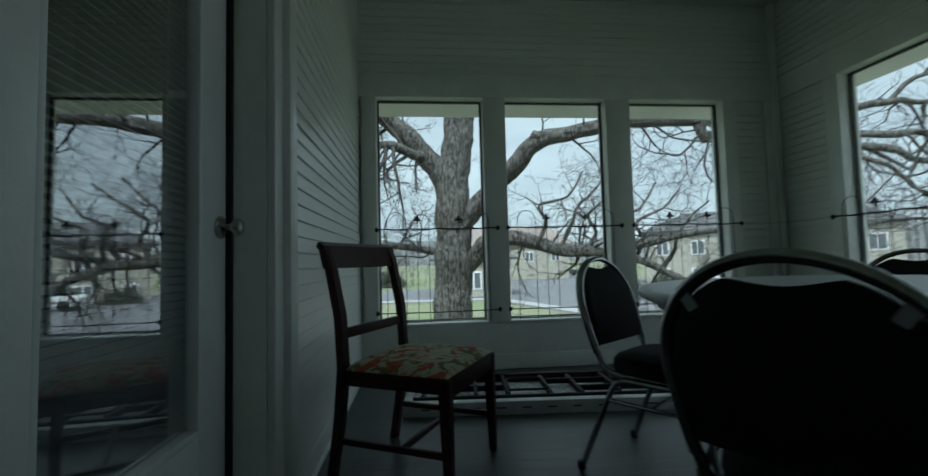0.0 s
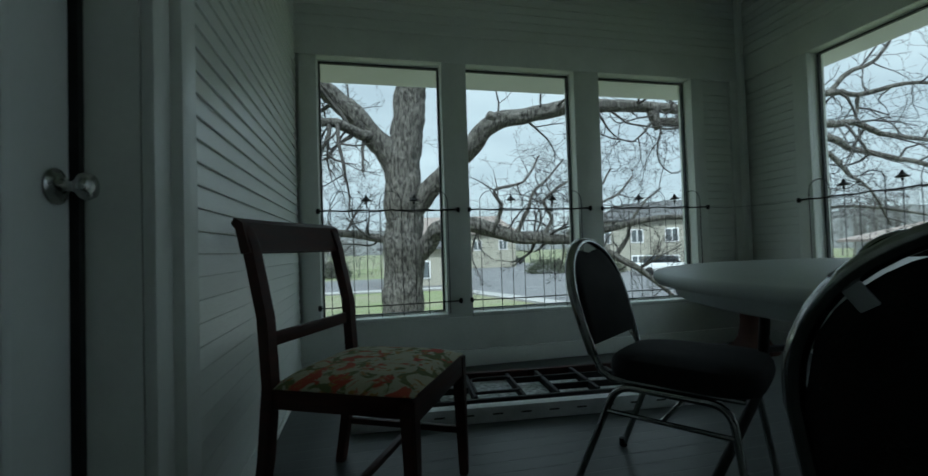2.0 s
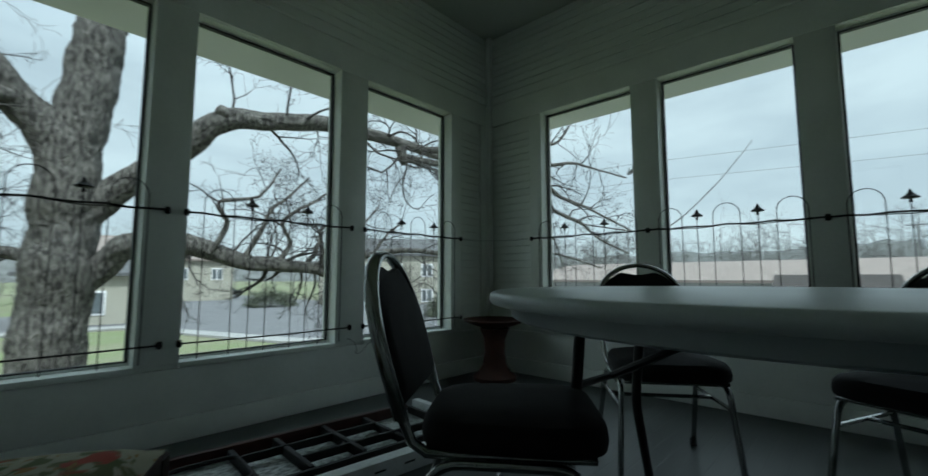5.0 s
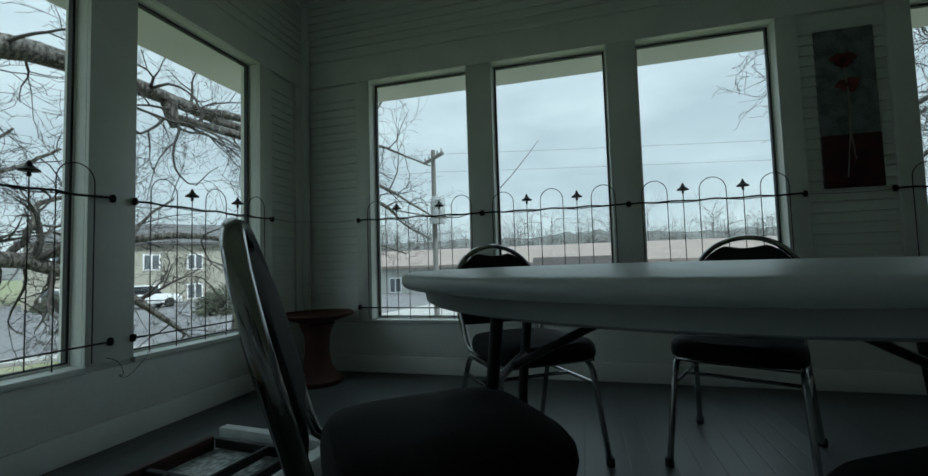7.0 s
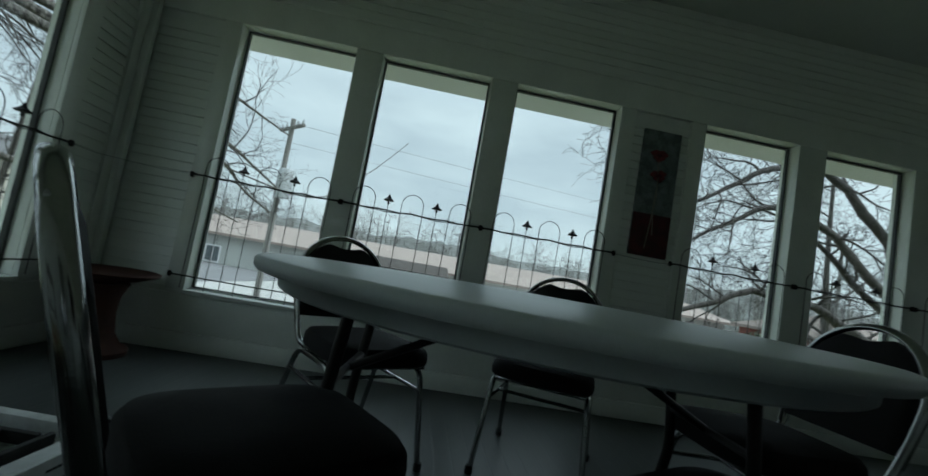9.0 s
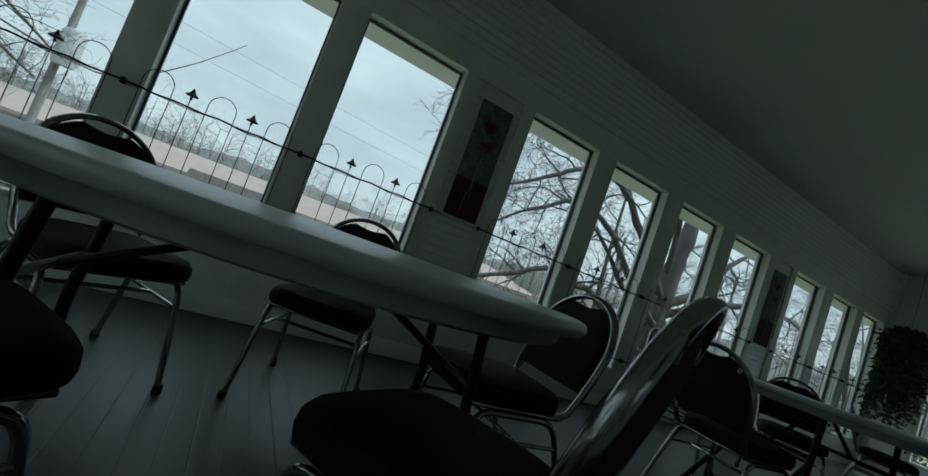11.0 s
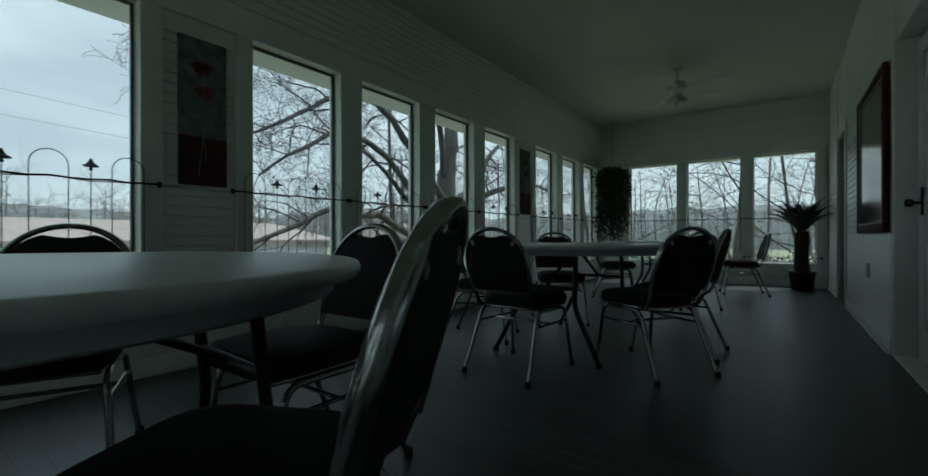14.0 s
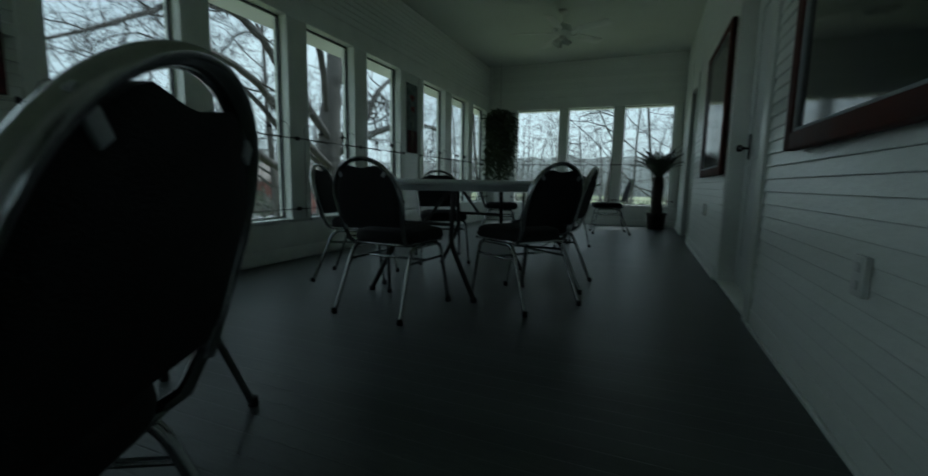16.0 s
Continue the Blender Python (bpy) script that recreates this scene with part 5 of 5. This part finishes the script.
def bare_tree(at, height, seed, label, lean=(0, 0), spread=1.0, lev=3, r0=None, far=False):
    t = thing("bare_tree", (0, 0, 0), label, "tree", "bare winter trees")
    b, f = Wood(seed), Wood(seed + 50)
    r = random.Random(seed)
    x, y = at
    r0 = r0 or height * 0.02
    tr = b.limb([(x, y, GZ - 0.1), (x + lean[0] * 0.3, y + lean[1] * 0.3, GZ + height * 0.25), (x + lean[0] * 0.7, y + lean[1] * 0.7, GZ + height * 0.5), (x + lean[0], y + lean[1], GZ + height)], r0, r0 * 0.25, 8, 4, 0.1)
    for k in range(7):
        a, i = k * 2.4 + seed, r.randint(int(len(tr[0]) * 0.3), len(tr[0]) - 2)
        p = tr[0][i]
        L = height * r.uniform(0.28, 0.45) * spread
        e = Vector((math.cos(a), math.sin(a), r.uniform(0.25, 0.9)))
        pts = [p, p + e * L * 0.35, p + e * L * 0.7 + Vector((0, 0, 0.08 * L)), p + e * L + Vector((0, 0, r.uniform(-0.15, 0.2) * L))]
        lb = b.limb(pts, tr[1][i] * 0.42, 0.009 * height / 8, 6, 3, 0.12)
        f.sprout(lb, 7, height * 0.16, lev - 1, 0.3, 0.1)
    f.sprout(tr, 8, height * 0.16, lev - 1, 0.55, 0.3)
    b.part("trunk", M_HAZETWIG if far else M_LIMB, t)
    f.part("branches", M_HAZETWIG if far else M_TWIG, t)
    return t


# spreading tree outside the long window wall
spread = thing("spreading_tree", (0, 0, 0), "bare spreading tree with long drooping limbs beside the porch", "tree")
sb, sf = Wood(21), Wood(22)
SX, SY = 6.7, -6.7
st = sb.limb([(SX, SY, GZ - 0.1), (SX - 0.1, SY, 0.2), (SX - 0.05, SY, 1.3), (SX, SY - 0.15, 2.5), (SX, SY - 0.3, 3.5), (SX + 0.4, SY - 0.5, 5.5)], 0.30, 0.14, 12, 5, 0.05)
s_limbs = [
    sb.limb([(SX - 0.1, SY, 1.6), (6.4, -5.21, 2.67), (6.2, -4.5, 3.08), (6.0, -3.79, 3.21), (6.0, -3.04, 3.08), (5.8, -2.38, 2.68), (5.6, -1.81, 2.33), (5.5, -1.2, 2.0)], 0.085, 0.014, 9, rough=0.14),
    sb.limb([(SX - 0.2, SY + 0.1, 1.0), (6.4, -5.2, 1.85), (6.2, -4.4, 2.31), (6.0, -3.62, 2.49), (5.8, -2.88, 2.45), (5.8, -2.44, 2.17), (5.6, -1.97, 1.94), (5.5, -1.5, 1.6)], 0.075, 0.014, 9, rough=0.14),
    sb.limb([(SX - 0.1, SY, 0.3), (6.4, -4.98, 0.95), (6.2, -4.21, 1.22), (6.0, -3.54, 1.2), (5.8, -2.81, 1.26), (5.6, -2.18, 1.02), (5.4, -1.36, 0.75), (5.2, -0.6, 0.5)], 0.08, 0.018, 9, rough=0.14),
    sb.limb([(SX - 0.1, SY, 0.9), (6.7, -5.53, 1.58), (6.7, -4.81, 2.14), (6.7, -4.11, 2.53), (6.6, -3.2, 2.7)], 0.07, 0.014, 9, rough=0.14),
    sb.limb([(SX, SY, 1.5), (6.7, -7.96, 2.13), (6.7, -8.68, 3.01), (6.7, -9.48, 3.63)], 0.13, 0.03, 8, rough=0.1),
    sb.limb([(SX, SY, 2.2), (6.0, -5.6, 3.4), (5.7, -4.4, 3.9), (5.5, -2.8, 3.7), (5.3, -1.5, 3.2), (5.05, -0.45, 2.75)], 0.07, 0.010, 8, rough=0.14),
    sb.limb([(SX, SY, 1.2), (SX - 0.6, SY - 1.0, 1.9), (SX - 1.2, SY - 2.2, 2.2), (SX - 1.5, SY - 3.4, 1.9)], 0.10, 0.03, 8, rough=0.1),
]
for lb in s_limbs:
    sf.sprout(lb, 15, 1.1, 3, 0.22, -0.1, -0.05, 0.45, kids=(3, 5), cap=0.026)
sf.sprout(s_limbs[5], 12, 1.0, 3, 0.6, -0.2, -0.06, 0.5)
sf.sprout(st, 8, 1.3, 3, 0.5, 0.2)
sb.part("trunk", M_LIMB, spread)
sf.part("branches", M_TWIG, spread, "long fine drooping branches")

bare_tree((12.5, 13.2), 6.5, 5, "bare tree beside the street with crooked branches", (-1.0, -1.6), 1.15)
bare_tree((5.2, -13.0), 7.0, 8, "bare tree beyond the far end windows", (0.5, 0.3), 1.1, r0=0.09)
bare_tree((1.6, -17.0), 8.0, 9, "bare branching tree behind the porch", (-0.4, 0.2), 1.1)
bare_tree((-1.5, -13.0), 7.5, 12, "bare dark tree near the far end", (0.4, 0.2), 1.2, r0=0.085)
bare_tree((-0.6, -12.0), 6.0, 17, "crooked bare tree close outside the end windows", (0.9, 0.1), 1.2, r0=0.07)
bare_tree((12.5, -11.0), 8.0, 14, "bare tree beyond the long window wall", (0, 0.5))
bare_tree((-6.0, 18.0), 8.0, 15, "bare tree on the lawn", (0.3, 0.0))
bare_tree((-2.5, 16.5), 6.0, 16, "small bare tree on the lawn", (0.3, 0.0))


def bare_woods(name, spots, h, seed, label):
    w, r = Wood(seed), random.Random(seed)
    w.most = 4
    for x, y in spots:
        hh = h * r.uniform(0.7, 1.25)
        tr = w.limb([(x, y, GZ - 0.2), (x + r.gauss(0, 0.2), y, GZ + hh * 0.5), (x + r.gauss(0, 0.4), y, GZ + hh * 0.86)], hh * 0.010, hh * 0.003, 4, 3, 0.3)
        w.sprout(tr, 13, hh * 0.40, 1, 0.2, 0.3, 0.03, 0.9, kids=(5, 8))
    ob = w.part(name, M_HAZETWIG, None)
    return tagged(ob, label, "woods", kind="stuff")


r_w = random.Random(91)
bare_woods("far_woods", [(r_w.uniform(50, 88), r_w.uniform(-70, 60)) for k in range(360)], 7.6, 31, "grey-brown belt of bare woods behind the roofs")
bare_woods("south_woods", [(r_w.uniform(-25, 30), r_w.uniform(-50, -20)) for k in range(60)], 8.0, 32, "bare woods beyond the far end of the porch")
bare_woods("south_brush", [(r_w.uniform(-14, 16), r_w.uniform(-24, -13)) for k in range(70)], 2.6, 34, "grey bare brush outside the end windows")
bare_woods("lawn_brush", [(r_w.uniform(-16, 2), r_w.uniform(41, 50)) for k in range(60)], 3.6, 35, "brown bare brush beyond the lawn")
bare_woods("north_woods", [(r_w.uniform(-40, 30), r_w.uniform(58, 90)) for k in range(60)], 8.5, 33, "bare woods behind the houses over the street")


def hill(name, pts, height, deep, seed, label):
    """A low wooded ridge along pts with a ragged crest."""
    bm = bmesh.new()
    r = random.Random(seed)
    prev = None
    steps = 220
    for i in range(steps + 1):
        t = i / steps * (len(pts) - 1)
        k = min(int(t), len(pts) - 2)
        p = Vector(pts[k]).lerp(Vector(pts[k + 1]), t - k)
        n = Vector((p.x, p.y)).normalized() * deep
        top = height * (0.75 + 0.35 * noise.noise(Vector((i * 0.035, seed, 0)))) + height * 0.10 * r.random()
        row = [bm.verts.new((p.x, p.y, GZ)), bm.verts.new((p.x + n.x * 0.4, p.y + n.y * 0.4, GZ + top * 0.7)), bm.verts.new((p.x + n.x, p.y + n.y, GZ + top)), bm.verts.new((p.x + 2 * n.x, p.y + 2 * n.y, GZ))]
        if prev:
            for j in range(3):
                bm.faces.new((prev[j], row[j], row[j + 1], prev[j + 1]))
        prev = row
    return tagged(part(name, bm, M_HILL, None), label, "hill", kind="structure")


hill("backdrop_hill", [(-200, 330), (120, 330), (330, 180), (380, 0), (330, -220), (150, -340), (-150, -340)], 26, 60, 3, "low grey-green wooded hills on the horizon")
hill("backdrop_woods", [(90, 110), (112, 55), (116, 0), (108, -60), (80, -100), (0, -100), (-60, -90)], 11.5, 14, 8, "dark belt of distant woods")


def gable_house(name, at, turn, size, wall_h, roof_h, wall_m, roof_m, label, windows=4, hip=0.0, over=0.4, storeys=1):
    """Local: long side along x, front towards -y."""
    h = thing(name, (at[0], at[1], GZ), label, "house", turn=turn)
    L, D = size[0] / 2, size[1] / 2
    part("wall", boxed(-L, L, -D, D, 0, wall_h), wall_m, h)
    bm = bmesh.new()
    o = over
    lo = [bm.verts.new(p) for p in ((-L - o, -D - o, wall_h), (L + o, -D - o, wall_h), (L + o, D + o, wall_h), (-L - o, D + o, wall_h))]
    lo2 = [bm.verts.new(v.co + Vector((0, 0, 0.18))) for v in lo]
    r1, r2 = bm.verts.new((-L - o + hip, 0, wall_h + roof_h)), bm.verts.new((L + o - hip, 0, wall_h + roof_h))
    bm.faces.new(lo[::-1])
    for j in range(4):
        bm.faces.new((lo[j], lo[(j + 1) % 4], lo2[(j + 1) % 4], lo2[j]))
    bm.faces.new((lo2[0], lo2[1], r2, r1))
    bm.faces.new((lo2[2], lo2[3], r1, r2))
    bm.faces.new((lo2[1], lo2[2], r2))
    bm.faces.new((lo2[3], lo2[0], r1))
    part("roof", bm, roof_m, h, soft=False)
    for i in range(windows * storeys):
        x = -L + (i % windows + 0.5) * 2 * L / windows
        z = wall_h - 2.35 * (i // windows)
        w = part("window", boxed(x - 0.55, x + 0.55, -D - 0.05, -D + 0.01, z - 2.0, z - 0.75, bevel=0.02), M_SOFFIT, h)
        for s in (-1, 1):
            part("pane", boxed(x + s * 0.25 - 0.2, x + s * 0.25 + 0.2, -D - 0.06, -D - 0.051, z - 1.9, z - 0.85), M_HOUSEPANE, w)
    return h


gable_house("white_house", (30.0, 36.0), radians(-41), (17, 9), 4.5, 2.0, M_HOUSECREAM, M_ROOFGREY, "two-storey cream house with grey hipped roof over the street", 6, 3.0, storeys=2)
gable_house("beige_house", (11.0, 58.0), radians(-8), (16, 9), 4.2, 2.6, M_HOUSECREAM, M_ROOFTAN, "beige two-storey house with tan roof", 5, 2.0)
gable_house("cream_garage", (3.9, 33.0), radians(-4), (5.2, 6), 2.5, 1.0, M_HOUSECREAM, M_ROOFGREY, "plain cream garage behind the oak", 1, 1.0)
gable_house("white_shed", (-9.0, 55.0), radians(5), (9, 7), 2.6, 1.6, M_HOUSEWHITE, M_ROOFGREY, "small white house at the end of the lawn", 2, 0.0)
gable_house("long_building", (38.0, 1.0), radians(-92), (46, 11), 2.1, 1.6, M_HOUSEWHITE, M_ROOFTAN, "long low white building with tan shingled roof", 9, 2.5, 0.7)
gable_house("entrance_gable", (30.2, 2.4), radians(-88), (4.4, 3.0), 1.8, 0.8, M_HOUSECREAM, mat("dark brown shingles", (0.055, 0.047, 0.042), 0.95, vary=0.15, scale=2, bump=0.4, bump_scale=12), "small gabled entrance porch of the low building", 1, 0.0, 0.35)
gable_house("red_brick_house", (26.0, -27.0), radians(-70), (12, 8), 2.2, 1.4, mat("red brick wall", (0.22, 0.09, 0.07), 0.9, scale=2), M_ROOFTAN, "low red brick house among bare trees", 4, 1.0)


def hedge(at, size, seed, label):
    h = thing("hedge", (at[0], at[1], GZ), label, "bush", "evergreen bushes")
    bm, r = bmesh.new(), random.Random(seed)
    for k in range(2600):
        u = Vector((r.gauss(0, 1), r.gauss(0, 1), abs(r.gauss(0, 1)))).normalized()
        lump = 0.8 + 0.35 * noise.noise(u * 2.6 + Vector((seed, 0, 0)))
        rr = r.uniform(0.6, 1.0) * lump
        p = Vector((u.x * size[0] * rr, u.y * size[1] * rr, 0.05 + u.z * size[2] * rr))
        d = u + Vector((r.gauss(0, 0.7), r.gauss(0, 0.7), r.gauss(0, 0.7)))
        leaf(bm, p, d, d.orthogonal(), size[2] * 0.085 + 0.04, size[2] * 0.022 + 0.015)
    part("foliage", bm, M_HEDGE, h, soft=False)
    part("stem", tube(bmesh.new(), [(0, 0, 0), (0, 0, size[2] * 0.6)], 0.06, 6), M_TWIG, h)
    return h


for i, (at, size) in enumerate((((16.0, 37.5), (2.6, 1.4, 1.7)), ((20.5, 34.5), (1.6, 1.3, 1.3)), ((31.0, 45.0), (4.0, 3.0, 6.6)), ((39.0, 42.0), (4.5, 3.0, 7.4)), ((19.5, 20.5), (1.6, 1.4, 1.7)), ((24.0, -19.0), (3.0, 3.0, 2.3)), ((-3.0, 45.0), (2.0, 1.4, 1.8)), ((0.0, -24.0), (4.5, 3.0, 1.6)), ((7.0, -22.0), (4.0, 2.5, 1.8)))):
    hedge(at, size, 60 + i, "dark evergreen bush outside" if i % 2 else "rounded green shrub outside")


def utility_pole(at, height, lean, label):
    p = thing("utility_pole", (at[0], at[1], GZ), label, "pole", "utility poles", turn=lean)
    part("pole", tube(bmesh.new(), [(0, 0, -0.1), (0, 0, height)], [0.11, 0.08], 10), M_POLE, p)
    for dz in (0.25,):
        part("cross_arm", boxed(-0.85, 0.85, -0.05, 0.05, height - dz - 0.1, height - dz, bevel=0.01), M_POLE, p)
    for x in (-0.75, -0.4, 0.4, 0.75):
        part("insulator", lathe(bmesh.new(), [(0.0, height - 0.25), (0.04, height - 0.24), (0.05, height - 0.18), (0.02, height - 0.1), (0.0, height - 0.09)], 8, (x, 0, 0)), M_GALV, p)
    part("transformer", lathe(bmesh.new(), [(0.0, height - 2.7), (0.24, height - 2.7), (0.26, height - 2.6), (0.26, height - 1.85), (0.2, height - 1.75), (0.0, height - 1.7)], 16, (-0.32, 0, 0)), M_GALV, p, "grey can transformer")
    return p


utility_pole((15.0, 6.75), 6.5, radians(42), "weathered utility pole with transformer by the parking ground")
utility_pole((62.0, -3.0), 8.0, radians(80), "far utility pole behind the low roof")
utility_pole((23.0, -22.0), 8.5, radians(40), "utility pole with cross-arms among the trees")
for k, (z0, z1) in enumerate(((4.75, 5.3), (4.1, 4.6))):
    pts = [(15.0 + 9 * t, 6.75 - 60 * t, z0 + (z1 - z0) * t - 2.0 * t * (1 - t)) for t in [i / 14 for i in range(15)]]
    tagged(part("power_line", tube(bmesh.new(), pts, 0.008, 4), M_GALV, None), "thin sagging overhead power line", "cable", "overhead wires")
    pts = [(15.0 - 10 * t, 6.75 + 70 * t, z0 + (z1 - z0) * t - 2.0 * t * (1 - t)) for t in [i / 14 for i in range(15)]]
    tagged(part("power_line", tube(bmesh.new(), pts, 0.008, 4), M_GALV, None), "thin sagging overhead power line", "cable", "overhead wires")


def car(at, turn, paint, label):
    c = thing("car", (at[0], at[1], GZ + 0.04), label, "car", "parked cars", turn)
    part("body", prism(bmesh.new(), [(-2.15, 0.28), (2.1, 0.28), (2.15, 0.6), (1.95, 0.82), (1.1, 0.92), (-1.9, 0.95), (-2.15, 0.8)], -0.85, 0.85, "y", 0.08), paint, c)
    cab = part("cabin", prism(bmesh.new(), [(-1.75, 0.93), (1.05, 0.91), (0.45, 1.42), (-1.25, 1.45)], -0.74, 0.74, "y", 0.06), M_DARKGLASS, c, "dark glazed cabin")
    part("roof", boxed(-1.2, 0.42, -0.68, 0.68, 1.43, 1.475, bevel=0.02), paint, c)
    for x in (-1.35, 1.35):
        for s in (-1, 1):
            w = lathe(bmesh.new(), [(0.0, -0.1), (0.25, -0.1), (0.32, -0.07), (0.32, 0.07), (0.25, 0.1), (0.0, 0.1)], 18)
            w.transform(Matrix.Translation((x, s * 0.78, 0.32)) @ Matrix.Rotation(radians(90), 4, "X"))
            part("wheel", w, M_TYRE, c)
    for s in (-1, 1):
        part("headlight", boxed(2.08, 2.14, s * 0.6 - 0.16, s * 0.6 + 0.16, 0.6, 0.72, bevel=0.02), M_SOFFIT, c)
    return c


car((20.0, 60.0), radians(20), M_CAR, "dark parked car on the far side of the street")
car((22.0, 29.5), radians(-18), M_CARWHITE, "white parked car by the cream house")
car((46.0, -5.0), radians(85), M_CARWHITE, "white car on the road behind the low roof")


# ---------------------------------------------------------------- siding boards
def lap_board(length, h, axis):
    """One lap board, thin at its top edge, running along y (or x) from 0, face towards +x (or -y)."""
    bm = bmesh.new()
    prism(bm, [(0.0, 0.0), (0.0135, 0.0), (0.0145, 0.003), (0.005, h - 0.0012), (0.0, h - 0.0012)], 0, length, "y")
    if axis == "x":
        bm.transform(Matrix.Rotation(radians(-90), 4, "Z"))
    return mesh_of(bm, "siding_board", M_SIDING, False)


def clad(parent, axis, at, length, z0, z1, pitch, face=1):
    """Stack boards from z0 up to z1. axis y: house side (face 1) or window side (face -1)."""
    me = lap_board(length, pitch, "y")
    n = int((z1 - z0) / pitch + 0.001)
    turn = {("y", 1): 0.0, ("y", -1): math.pi, ("x", 1): -math.pi / 2, ("x", -1): math.pi / 2}[(axis, face)]
    for i in range(n):
        piece("siding_board", me, parent, (at[0], at[1], z0 + i * pitch), turn)


P = 0.0627
clad(house, "y", (XH + 0.0005, 1.843), YA - 1.843, 0.101, CEIL, P)
clad(house, "y", (XH + 0.0005, DOOR2[1] + 0.127), DOOR1[0] - 0.121 - DOOR2[1] - 0.127, 0.101, CEIL, P)
clad(house, "y", (XF + 0.0005, DOOR3[1] + 0.117), DOOR2[0] - 0.12 - DOOR3[1] - 0.117, 0.101, CEIL, P)
clad(house, "y", (XF + 0.0005, YE), DOOR3[0] - 0.117 - YE, 0.101, CEIL, P)
clad(wall_east, "y", (XB + 0.0215, YA), YA - YE, TRIMTOP + 0.002, CEIL, P, -1)
clad(wall_north, "x", (XH, YA + 0.0215), XB - XH, TRIMTOP + 0.002, CEIL, P, 1)
clad(wall_south, "x", (XB, YE - 0.0215), XB - XH, TRIMTOP + 0.002, CEIL, P, -1)
for y0, y1 in ((3.282, YA), (-0.09, 0.345), (-4.454, -4.036), (YE, -7.386)):
    clad(wall_east, "y", (XB + 0.0298, y1), y1 - y0, SILL + 0.002, TOP - 0.04, P, -1)
clad(wall_north, "x", (2.816, YA + 0.0295), XB - 2.816, SILL + 0.002, TOP - 0.04, P, 1)
clad(wall_south, "x", (XB, YE - 0.0295), XB - 2.738, SILL + 0.002, TOP - 0.04, P, -1)
